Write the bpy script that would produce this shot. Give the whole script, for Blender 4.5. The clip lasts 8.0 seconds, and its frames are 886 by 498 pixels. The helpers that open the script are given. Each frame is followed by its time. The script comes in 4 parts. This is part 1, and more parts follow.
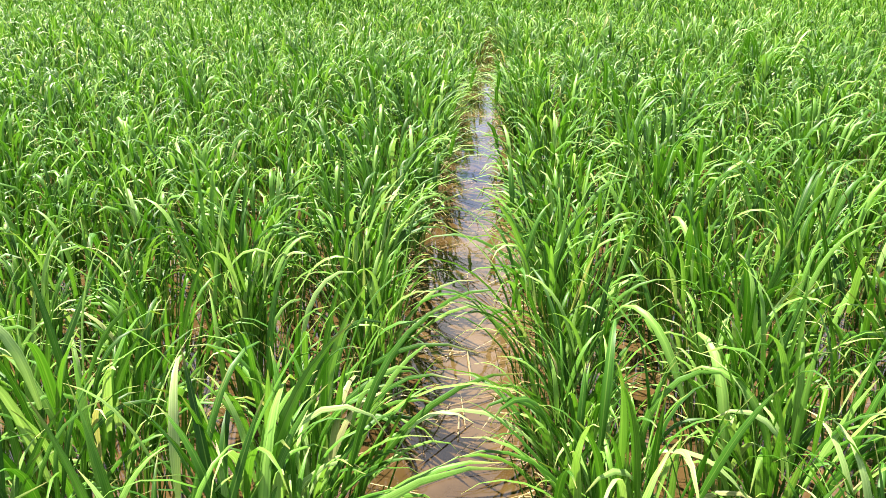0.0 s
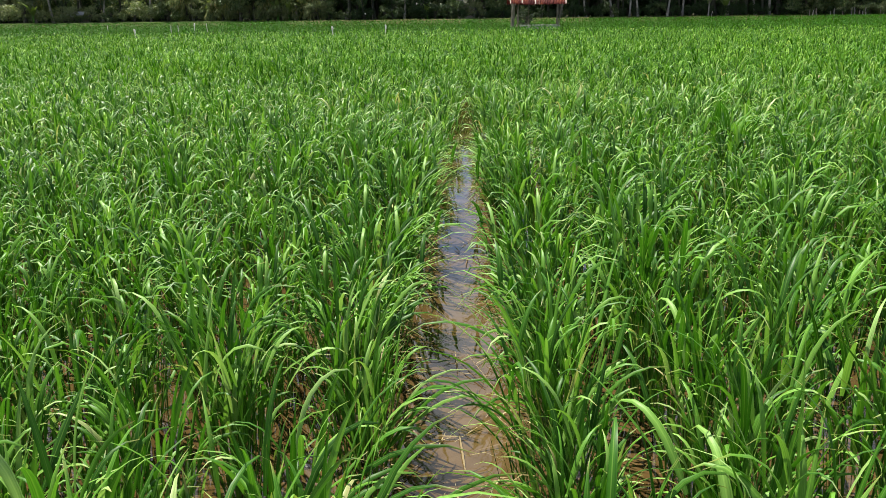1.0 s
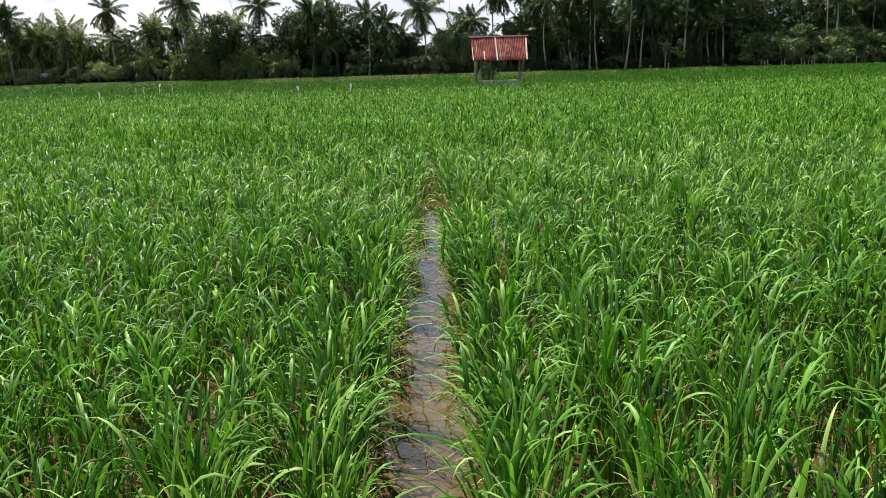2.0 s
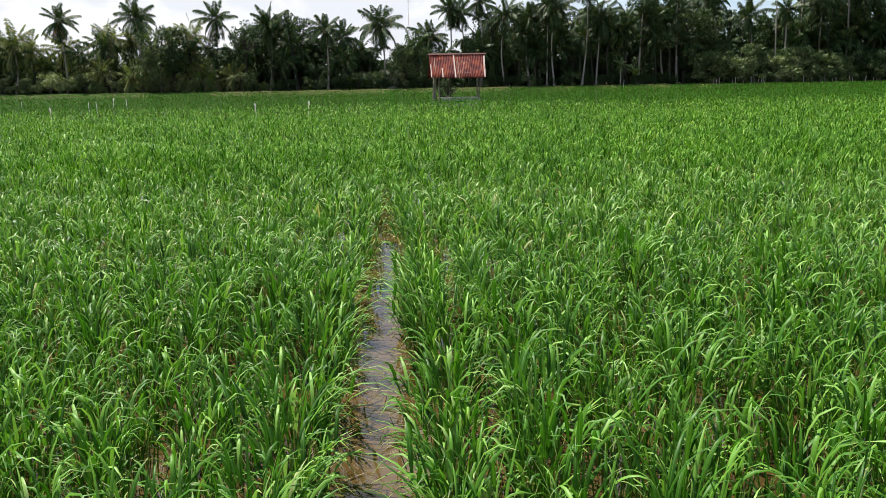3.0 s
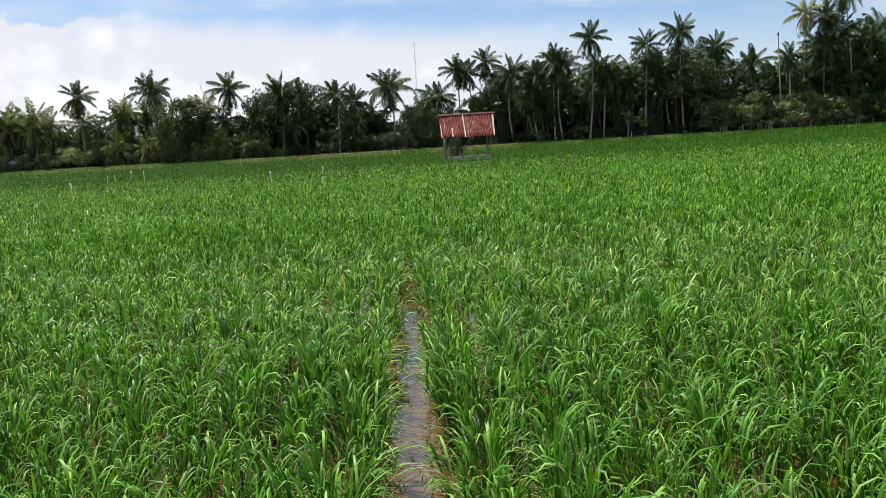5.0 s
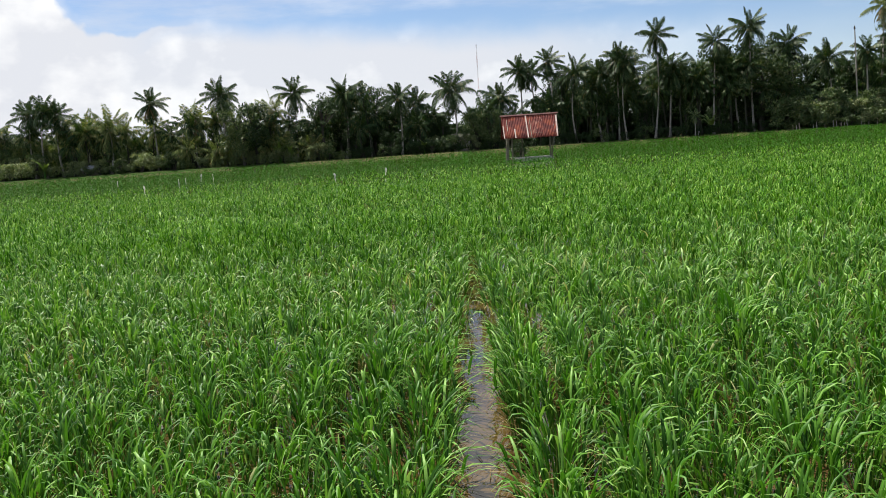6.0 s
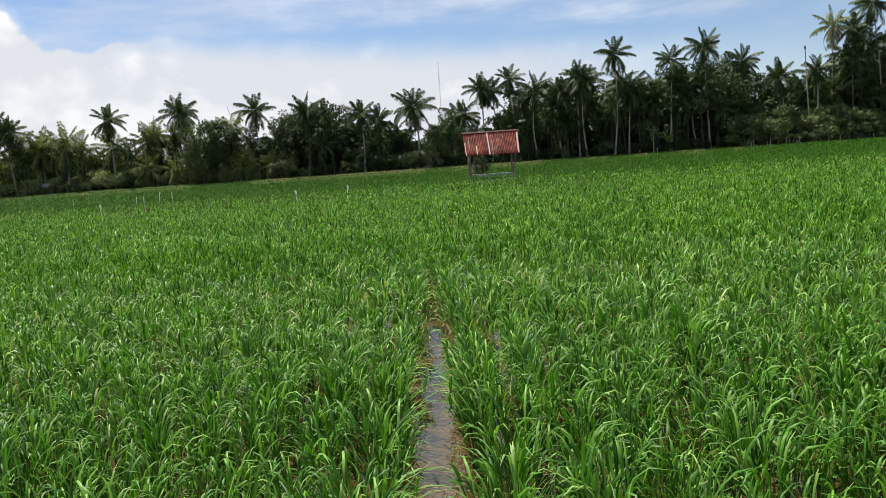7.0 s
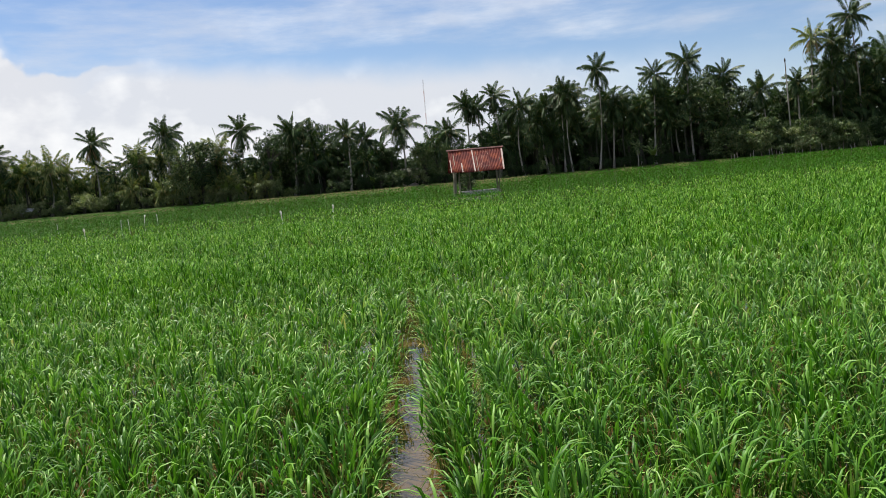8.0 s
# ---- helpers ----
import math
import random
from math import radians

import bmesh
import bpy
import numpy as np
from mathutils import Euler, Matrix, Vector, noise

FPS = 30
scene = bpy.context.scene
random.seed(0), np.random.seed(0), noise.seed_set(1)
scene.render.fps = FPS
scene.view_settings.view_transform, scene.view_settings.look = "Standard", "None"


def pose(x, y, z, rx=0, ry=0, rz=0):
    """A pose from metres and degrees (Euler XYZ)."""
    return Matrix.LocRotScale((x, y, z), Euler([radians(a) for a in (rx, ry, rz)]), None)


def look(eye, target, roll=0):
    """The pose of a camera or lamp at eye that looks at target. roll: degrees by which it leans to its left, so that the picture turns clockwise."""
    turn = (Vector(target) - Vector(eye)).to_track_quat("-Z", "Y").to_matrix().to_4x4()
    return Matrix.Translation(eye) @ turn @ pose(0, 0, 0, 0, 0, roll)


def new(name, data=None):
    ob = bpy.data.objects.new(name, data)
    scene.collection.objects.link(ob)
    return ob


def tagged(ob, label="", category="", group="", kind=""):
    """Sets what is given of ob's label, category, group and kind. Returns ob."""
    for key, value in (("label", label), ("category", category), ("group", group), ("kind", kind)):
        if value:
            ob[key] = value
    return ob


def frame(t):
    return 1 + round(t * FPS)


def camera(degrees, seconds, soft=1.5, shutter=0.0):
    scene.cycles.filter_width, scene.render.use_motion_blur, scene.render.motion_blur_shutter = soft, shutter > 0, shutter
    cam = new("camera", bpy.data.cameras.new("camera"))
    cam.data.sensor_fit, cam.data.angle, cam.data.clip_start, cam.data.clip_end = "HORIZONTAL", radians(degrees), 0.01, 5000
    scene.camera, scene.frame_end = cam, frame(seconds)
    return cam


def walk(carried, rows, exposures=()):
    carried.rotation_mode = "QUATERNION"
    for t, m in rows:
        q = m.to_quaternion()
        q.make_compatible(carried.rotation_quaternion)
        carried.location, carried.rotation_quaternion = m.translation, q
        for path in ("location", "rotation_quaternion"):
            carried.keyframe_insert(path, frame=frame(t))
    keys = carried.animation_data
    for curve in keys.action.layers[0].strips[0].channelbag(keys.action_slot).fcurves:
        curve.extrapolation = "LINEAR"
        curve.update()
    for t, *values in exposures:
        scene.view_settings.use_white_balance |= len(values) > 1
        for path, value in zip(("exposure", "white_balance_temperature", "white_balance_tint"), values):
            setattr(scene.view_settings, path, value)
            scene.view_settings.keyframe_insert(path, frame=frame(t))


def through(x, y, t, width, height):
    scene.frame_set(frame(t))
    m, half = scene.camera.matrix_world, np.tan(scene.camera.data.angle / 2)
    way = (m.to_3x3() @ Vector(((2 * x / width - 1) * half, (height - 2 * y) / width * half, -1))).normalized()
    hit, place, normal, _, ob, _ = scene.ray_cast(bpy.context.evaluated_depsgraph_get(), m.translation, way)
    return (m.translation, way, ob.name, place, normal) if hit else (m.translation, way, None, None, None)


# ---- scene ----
cam = camera(59.2, 8.0, soft=0.5)
PATH = [
    (0, (0.056, -2.018, 0.957), (-0.068, -0.156, 0.237), 0.0),
    (0.5, (0.048, -2.006, 0.981), (-0.059, -0.114, 0.341), -0.7),
    (1, (0.027, -2.001, 1.015), (-0.041, -0.087, 0.438), -0.7),
    (1.5, (0.03, -1.983, 1.07), (-0.014, -0.049, 0.563), -1.5),
    (1.7, (0.034, -1.988, 1.101), (0.009, -0.045, 0.629), -1.6),
    (2.8, (0.075, -2.021, 1.309), (0.176, -0.072, 0.874), -1.2),
    (3, (0.085, -2.022, 1.343), (0.202, -0.071, 0.922), -1.0),
    (3.5, (0.105, -2.036, 1.403), (0.293, -0.078, 1.044), -1.3),
    (4, (0.11, -2.051, 1.426), (0.336, -0.091, 1.1), -2.5),
    (4.5, (0.082, -2.084, 1.431), (0.298, -0.12, 1.125), -2.8),
    (5, (0.019, -2.087, 1.441), (0.106, -0.108, 1.164), -3.3),
    (5.2, (-0.003, -2.092, 1.438), (0.024, -0.11, 1.167), -3.5),
    (6.3, (-0.008, -2.026, 1.414), (-0.082, -0.044, 1.157), -3.9),
    (6.5, (0.005, -2.029, 1.418), (-0.061, -0.046, 1.171), -4.0),
    (7, (0.034, -2.022, 1.421), (0.059, -0.035, 1.194), -4.0),
    (7.5, (0.078, -2.02, 1.43), (0.133, -0.032, 1.226), -4.7),
    (8, (0.125, -2.042, 1.433), (0.183, -0.052, 1.247), -5.0),
]

EXPOSURES = [
    (0.0, 2.26, 6700, 17), (0.4, 2.10, 6650, 16), (0.8, 1.56, 6600, 13), (1.2, 1.24, 6500, 10), (1.6, 1.14, 6500, 10), (2.3, 1.20, 6500, 10),
    (3.0, 1.17, 6500, 10), (4.0, 1.12, 6500, 10), (5.0, 1.08, 6500, 10), (6.5, 0.97, 6500, 10), (8.0, 0.94, 6500, 10),
]
walk(cam, [(t, look(eye, target, roll)) for t, eye, target, roll in PATH], EXPOSURES)

# ---------------------------------------------------------------- light
SUN_AZ, SUN_EL = radians(-42), radians(62)      # azimuth from +y towards +x
SUN_DIR = Vector((math.sin(SUN_AZ) * math.cos(SUN_EL), math.cos(SUN_AZ) * math.cos(SUN_EL), math.sin(SUN_EL)))

world = bpy.data.worlds.new("tropical_sky")
scene.world = world
world.use_nodes = True
wn, wl = world.node_tree.nodes, world.node_tree.links
wn.clear()


def wnode(kind, **props):
    n = wn.new(kind)
    for key, value in props.items():
        n.inputs[key].default_value = value
    return n


w_out = wn.new("ShaderNodeOutputWorld")
w_bg = wn.new("ShaderNodeBackground")
w_sky = wn.new("ShaderNodeTexSky")
w_sky.sky_type = "NISHITA"
w_sky.sun_disc = False
w_sky.sun_elevation = SUN_EL
w_sky.sun_rotation = SUN_AZ
w_sky.air_density, w_sky.dust_density, w_sky.ozone_density = 1.0, 0.2, 3.2
w_co = wn.new("ShaderNodeTexCoord")
w_sep = wn.new("ShaderNodeSeparateXYZ")
wl.new(w_co.outputs["Generated"], w_sep.inputs[0])


def wmath(op, a, c=None):
    n = wn.new("ShaderNodeMath")
    n.operation = op
    for k, value in enumerate((a, c)):
        if value is None:
            continue
        if isinstance(value, (int, float)):
            n.inputs[k].default_value = value
        else:
            wl.new(value, n.inputs[k])
    return n.outputs[0]


def wsmooth(value, low, high, to=(0.0, 1.0)):
    n = wn.new("ShaderNodeMapRange")
    n.interpolation_type = "SMOOTHSTEP"
    for key, val in (("From Min", low), ("From Max", high), ("To Min", to[0]), ("To Max", to[1])):
        n.inputs[key].default_value = val
    wl.new(value, n.inputs["Value"])
    return n.outputs[0]


def wnoise(scale, detail, rough, stretch, shift=(0, 0, 0)):
    mp = wn.new("ShaderNodeMapping")
    mp.inputs["Scale"].default_value = stretch
    mp.inputs["Location"].default_value = shift
    wl.new(w_co.outputs["Generated"], mp.inputs["Vector"])
    n = wnode("ShaderNodeTexNoise", Scale=scale, Detail=detail, Roughness=rough)
    wl.new(mp.outputs[0], n.inputs["Vector"])
    return n.outputs["Fac"]


# a bank of cumulus on the horizon, taller towards the sun's side, and thin high cloud above it
billow = wnoise(5.0, 9.0, 0.55, (1, 1, 2.0), (1.3, 0.75, 0.1))
swell = wnoise(2.2, 2.0, 0.5, (1, 1, 0.3), (0.0, 0.3, 0.0))
puff = wn.new("ShaderNodeTexVoronoi")
puff.feature = "SMOOTH_F1"
puff.inputs["Scale"].default_value, puff.inputs["Detail"].default_value, puff.inputs["Roughness"].default_value = 17.0, 3.0, 0.5
wl.new(w_co.outputs["Generated"], puff.inputs["Vector"])
puffs = wmath("SUBTRACT", 0.42, puff.outputs["Distance"])
top = wmath("ADD", wsmooth(w_sep.outputs["X"], -0.40, 0.35, (0.168, 0.128)), wsmooth(w_sep.outputs["X"], -0.39, -0.56, (0.0, 0.10)))
top = wmath("ADD", top, wmath("MULTIPLY", wmath("SUBTRACT", billow, 0.5), 0.030))
top = wmath("ADD", top, wmath("MULTIPLY", wmath("SUBTRACT", swell, 0.5), 0.012))
top = wmath("ADD", top, wmath("MULTIPLY", puffs, wsmooth(w_sep.outputs["X"], -0.40, -0.30, (0.036, 0.010))))
below = wmath("SUBTRACT", top, w_sep.outputs["Z"])
crisp = wmath("MULTIPLY", wsmooth(below, -0.002, 0.008), wsmooth(w_sep.outputs["X"], -0.42, -0.15, (1.0, 0.0)))
soft_bank = wmath("MULTIPLY", wsmooth(below, -0.016, 0.030), wsmooth(w_sep.outputs["X"], 0.0, 0.40, (0.95, 0.14)))
bank = wmath("MAXIMUM", crisp, soft_bank)
thin = wsmooth(wnoise(2.6, 7.0, 0.6, (1.0, 1.0, 5.0), (0.7, 0.1, 0.3)), 0.46, 0.72, (0.0, 0.55))
high = wmath("MULTIPLY", wsmooth(wnoise(2.0, 8.0, 0.58, (1.0, 1.0, 1.3), (0.1, 0.5, 0.0)), 0.30, 0.54, (0.0, 0.95)), wmath("MULTIPLY", wsmooth(w_sep.outputs["Z"], 0.24, 0.40), wsmooth(w_sep.outputs["Z"], 0.50, 0.78, (1.0, 0.25))))
cover = wmath("MAXIMUM", wmath("MAXIMUM", bank, thin), high)
w_ramp = wn.new("ShaderNodeValToRGB")
w_ramp.color_ramp.elements[0].position, w_ramp.color_ramp.elements[0].color = 0.34, (7.2, 7.4, 7.9, 1)
w_ramp.color_ramp.elements[1].position, w_ramp.color_ramp.elements[1].color = 0.60, (10.3, 10.3, 10.2, 1)
wl.new(wmath("ADD", wnoise(4.0, 8.0, 0.6, (1, 1, 1.8), (0.9, 0.3, 0.2)), wmath("MULTIPLY", puffs, 0.28)), w_ramp.inputs["Fac"])
w_mix = wn.new("ShaderNodeMix")
w_mix.data_type = "RGBA"
wl.new(cover, w_mix.inputs[0])
w_tint = wn.new("ShaderNodeMix")
w_tint.data_type, w_tint.blend_type = "RGBA", "MULTIPLY"
w_tint.inputs[0].default_value, w_tint.inputs[7].default_value = 1.0, (1.0, 0.99, 1.06, 1)
wl.new(w_sky.outputs[0], w_tint.inputs[6])
wl.new(w_tint.outputs[2], w_mix.inputs[6])
wl.new(w_ramp.outputs[0], w_mix.inputs[7])
w_bg.inputs["Strength"].default_value = 0.055
wl.new(w_mix.outputs[2], w_bg.inputs["Color"])
wl.new(w_bg.outputs[0], w_out.inputs[0])

sun_data = bpy.data.lights.new("sun", "SUN")
sun_data.energy, sun_data.angle, sun_data.color = 5.0, radians(0.53), (1.0, 0.95, 0.86)
sun = new("sun", sun_data)
sun.matrix_world = look(SUN_DIR * 60 + Vector((0, 30, 0)), (0, 30, 0))


# ---------------------------------------------------------------- materials
def material(name):
    m = bpy.data.materials.new(name)
    m.use_nodes = True
    nt = m.node_tree
    nt.nodes.clear()
    out = nt.nodes.new("ShaderNodeOutputMaterial")
    bsdf = nt.nodes.new("ShaderNodeBsdfPrincipled")
    nt.links.new(bsdf.outputs[0], out.inputs[0])
    return m, nt, bsdf, out


def add_node(nt, kind, **props):
    n = nt.nodes.new(kind)
    for key, value in props.items():
        n.inputs[key].default_value = value
    return n


def ramp(nt, source, stops):
    n = nt.nodes.new("ShaderNodeValToRGB")
    e = n.color_ramp.elements
    while len(e) < len(stops):
        e.new(0.5)
    for el, (p, c) in zip(e, stops):
        el.position, el.color = p, (*c, 1)
    nt.links.new(source, n.inputs["Fac"])
    return n.outputs["Color"]


def mixed(nt, fac, a, b, blend="MIX"):
    n = nt.nodes.new("ShaderNodeMix")
    n.data_type, n.blend_type = "RGBA", blend
    for sock, value in ((n.inputs[0], fac), (n.inputs[6], a), (n.inputs[7], b)):
        if isinstance(value, (int, float)):
            sock.default_value = value
        elif isinstance(value, tuple):
            sock.default_value = (*value, 1)
        else:
            nt.links.new(value, sock)
    return n.outputs[2]


def bumped(nt, bsdf, height, strength=0.4, distance=0.01):
    b = add_node(nt, "ShaderNodeBump", Strength=strength, Distance=distance)
    nt.links.new(height, b.inputs["Height"])
    nt.links.new(b.outputs[0], bsdf.inputs["Normal"])


def position_noise(nt, scale, detail=4.0, rough=0.55, stretch=(1, 1, 1)):
    co = nt.nodes.new("ShaderNodeTexCoord")
    mp = nt.nodes.new("ShaderNodeMapping")
    mp.inputs["Scale"].default_value = stretch
    nt.links.new(co.outputs["Object"], mp.inputs["Vector"])
    n = add_node(nt, "ShaderNodeTexNoise", Scale=scale, Detail=detail, Roughness=rough)
    nt.links.new(mp.outputs[0], n.inputs["Vector"])
    return n.outputs["Fac"]


def leaf_material(name, stops, through=0.35, rough=0.42, gloss=0.4, veins=False, patch=None, per_object=False, tint=(1.25, 1.35, 0.55)):
    """Thin leaf: every island of the mesh has a shade of its own, light shines partly through."""
    m, nt, bsdf, out = material(name)
    if per_object:
        rnd = nt.nodes.new("ShaderNodeObjectInfo").outputs["Random"]
    else:
        rnd = nt.nodes.new("ShaderNodeNewGeometry").outputs["Random Per Island"]
    col = ramp(nt, rnd, stops)
    if patch:
        big = position_noise(nt, patch, 3.0)
        col = mixed(nt, 1.0, col, ramp(nt, big, [(0.3, (0.80, 0.86, 0.80)), (0.7, (1.15, 1.10, 1.0))]), "MULTIPLY")
    if veins:
        uv = nt.nodes.new("ShaderNodeTexCoord")
        mp = nt.nodes.new("ShaderNodeMapping")
        mp.inputs["Scale"].default_value = (5.5, 0.5, 1.0)
        nt.links.new(uv.outputs["UV"], mp.inputs["Vector"])
        st = add_node(nt, "ShaderNodeTexNoise", Scale=1.0, Detail=4.0)
        nt.links.new(mp.outputs[0], st.inputs["Vector"])
        col = mixed(nt, 1.0, col, ramp(nt, st.outputs["Fac"], [(0.30, (0.55, 0.62, 0.50)), (0.52, (1.0, 1.0, 1.0)), (0.70, (1.40, 1.28, 1.35))]), "MULTIPLY")
        sep = nt.nodes.new("ShaderNodeSeparateXYZ")
        nt.links.new(uv.outputs["UV"], sep.inputs[0])
        fr = nt.nodes.new("ShaderNodeMath")
        fr.operation = "FRACT"
        nt.links.new(sep.outputs["X"], fr.inputs[0])
        rib = ramp(nt, fr.outputs[0], [(0.40, (0, 0, 0)), (0.48, (0.34, 0.34, 0.34)), (0.56, (0, 0, 0))])
        col = mixed(nt, rib, col, (0.22, 0.36, 0.07))
        dry = ramp(nt, sep.outputs["Y"], [(0.86, (0, 0, 0)), (1.0, (0.55, 0.55, 0.55))])
        col = mixed(nt, dry, col, (0.36, 0.30, 0.10))
    nt.links.new(col, bsdf.inputs["Base Color"])
    bsdf.inputs["Roughness"].default_value = rough
    bsdf.inputs["Specular IOR Level"].default_value = gloss
    tr = nt.nodes.new("ShaderNodeBsdfTranslucent")
    nt.links.new(mixed(nt, 1.0, col, tint, "MULTIPLY"), tr.inputs["Color"])
    mx = nt.nodes.new("ShaderNodeMixShader")
    mx.inputs[0].default_value = through
    nt.links.new(bsdf.outputs[0], mx.inputs[1])
    nt.links.new(tr.outputs[0], mx.inputs[2])
    nt.links.new(mx.outputs[0], out.inputs[0])
    return m


RICE_STOPS = [(0.0, (0.015, 0.068, 0.003)), (0.35, (0.041, 0.140, 0.009)), (0.65, (0.094, 0.234, 0.023)),
              (0.88, (0.180, 0.335, 0.066)), (0.98, (0.27, 0.40, 0.14)), (1.0, (0.36, 0.33, 0.15))]
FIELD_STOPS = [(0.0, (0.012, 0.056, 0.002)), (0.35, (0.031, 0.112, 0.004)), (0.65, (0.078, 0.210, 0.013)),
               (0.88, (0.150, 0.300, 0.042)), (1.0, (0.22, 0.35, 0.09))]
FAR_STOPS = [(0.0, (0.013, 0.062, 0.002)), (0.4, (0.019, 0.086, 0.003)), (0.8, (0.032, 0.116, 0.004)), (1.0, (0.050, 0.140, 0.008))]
M_RICE = leaf_material("rice_leaf", RICE_STOPS, 0.24, 0.47, 0.20, veins=True, tint=(1.15, 1.28, 0.60))
M_RICE_PIECE = leaf_material("rice_leaf_single", RICE_STOPS, 0.24, 0.47, 0.20, veins=True, tint=(1.15, 1.28, 0.60), per_object=True)
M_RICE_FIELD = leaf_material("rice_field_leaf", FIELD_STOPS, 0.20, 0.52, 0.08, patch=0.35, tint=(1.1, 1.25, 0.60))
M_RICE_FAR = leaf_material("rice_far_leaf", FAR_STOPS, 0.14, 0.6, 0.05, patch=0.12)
M_STEM = leaf_material("rice_stem", [(0.0, (0.022, 0.085, 0.008)), (0.6, (0.055, 0.150, 0.016)), (0.9, (0.11, 0.21, 0.035)), (1.0, (0.22, 0.18, 0.06))], 0.10, 0.6, 0.2)
# Dead leaf colour, also on the strips that imitate reflections in the water.
M_DRY_REFLECT = leaf_material("dry_leaf_reflect", [(0.0, (0.07, 0.045, 0.02)), (0.6, (0.14, 0.10, 0.05)), (1.0, (0.30, 0.25, 0.13))], 0.15, 0.7, 0.2)
M_FADED = leaf_material("faded_leaf", [(0.0, (0.09, 0.09, 0.03)), (0.6, (0.20, 0.17, 0.07)), (1.0, (0.34, 0.28, 0.15))], 0.2, 0.6, 0.2)
PALM_STOPS = [(0.0, (0.012, 0.034, 0.010)), (0.5, (0.026, 0.060, 0.016)), (0.88, (0.060, 0.100, 0.028)), (1.0, (0.17, 0.15, 0.06))]
M_PALM = leaf_material("palm_leaf", PALM_STOPS, 0.14, 0.50, 0.20)
M_PALM_DRY = leaf_material("palm_leaf_dry", [(0.0, (0.14, 0.09, 0.04)), (1.0, (0.27, 0.19, 0.09))], 0.2, 0.6, 0.2)
# Leaf tones by stretch: backlit shade in the dark one, sunlight in the palest.
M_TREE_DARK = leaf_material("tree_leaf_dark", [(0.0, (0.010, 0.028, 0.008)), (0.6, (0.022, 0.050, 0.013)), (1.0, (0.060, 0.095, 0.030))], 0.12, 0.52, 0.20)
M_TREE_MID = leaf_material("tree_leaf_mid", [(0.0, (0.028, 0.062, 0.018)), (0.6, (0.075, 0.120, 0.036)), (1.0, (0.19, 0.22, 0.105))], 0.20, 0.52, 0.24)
M_TREE_SUNLIT = leaf_material("tree_leaf_sunlit", [(0.0, (0.075, 0.120, 0.040)), (0.6, (0.165, 0.210, 0.090)), (1.0, (0.32, 0.33, 0.19))], 0.26, 0.52, 0.24)
# Yellowish, lightened copy of the palm leaf: sunlight put into the colour.
M_PALM_OLIVE_LIT = leaf_material("palm_leaf_olive_lit", [(0.0, (0.050, 0.080, 0.020)), (0.5, (0.110, 0.150, 0.042)), (0.85, (0.20, 0.235, 0.085)), (1.0, (0.33, 0.25, 0.10))], 0.20, 0.50, 0.20)
M_GRASS = leaf_material("wild_grass", [(0.0, (0.022, 0.060, 0.008)), (0.6, (0.042, 0.095, 0.014)), (1.0, (0.10, 0.13, 0.04))], 0.2, 0.6, 0.05)
M_BANANA = leaf_material("banana_leaf", [(0.0, (0.08, 0.15, 0.03)), (0.7, (0.13, 0.20, 0.045)), (1.0, (0.25, 0.21, 0.08))], 0.35, 0.35, 0.5)


def solid(name, low, high, scale, rough=0.8, detail=5.0, stretch=(1, 1, 1), bump=0.4, distance=0.01, metal=0.0, spec=0.3):
    m, nt, bsdf, _ = material(name)
    a = position_noise(nt, scale, detail, 0.6, stretch)
    b = position_noise(nt, scale * 7.3, 3.0, 0.6, stretch)
    col = ramp(nt, a, [(0.3, low), (0.7, high)])
    col = mixed(nt, 1.0, col, ramp(nt, b, [(0.3, (0.82, 0.82, 0.82)), (0.7, (1.15, 1.15, 1.15))]), "MULTIPLY")
    nt.links.new(col, bsdf.inputs["Base Color"])
    bsdf.inputs["Roughness"].default_value = rough
    bsdf.inputs["Metallic"].default_value = metal
    bsdf.inputs["Specular IOR Level"].default_value = spec
    if bump:
        bumped(nt, bsdf, b, bump, distance)
    return m


M_MUD = solid("paddy_mud", (0.050, 0.040, 0.018), (0.095, 0.075, 0.036), 2.0, 0.9, bump=0.5, distance=0.02, spec=0.08)
M_BANK = solid("bank_soil", (0.014, 0.040, 0.006), (0.045, 0.066, 0.018), 0.8, 0.95, bump=0.6, distance=0.03, spec=0.04)
M_BARK = solid("bark", (0.028, 0.027, 0.021), (0.080, 0.076, 0.060), 1.5, 0.9, stretch=(1, 1, 4), bump=0.7, distance=0.03)
# Darkened trunk for the inner palms: the grove's shade put into the colour.
M_TRUNK_DARK = solid("dark_trunk", (0.022, 0.026, 0.017), (0.058, 0.062, 0.042), 1.2, 0.95, stretch=(1, 1, 6), bump=0.7, distance=0.03)
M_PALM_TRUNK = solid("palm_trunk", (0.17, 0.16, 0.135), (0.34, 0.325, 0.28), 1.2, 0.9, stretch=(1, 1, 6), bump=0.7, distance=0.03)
M_WOOD = solid("weathered_wood", (0.17, 0.145, 0.11), (0.34, 0.30, 0.24), 3.0, 0.85, stretch=(4, 4, 1), bump=0.5)
M_PLANK = solid("grey_plank", (0.24, 0.23, 0.21), (0.46, 0.44, 0.40), 3.0, 0.85, stretch=(1, 6, 6), bump=0.5)
M_POST = solid("mossy_post", (0.075, 0.080, 0.050), (0.19, 0.185, 0.13), 3.0, 0.9, stretch=(4, 4, 1), bump=0.5)
M_STAKE = solid("bleached_stake", (0.68, 0.67, 0.62), (0.84, 0.83, 0.78), 5.0, 0.7, bump=0.3)
M_RAG = leaf_material("white_plastic", [(0.0, (0.80, 0.80, 0.78)), (1.0, (0.88, 0.88, 0.86))], 0.45, 0.45, 0.4, tint=(1.0, 1.0, 1.0))
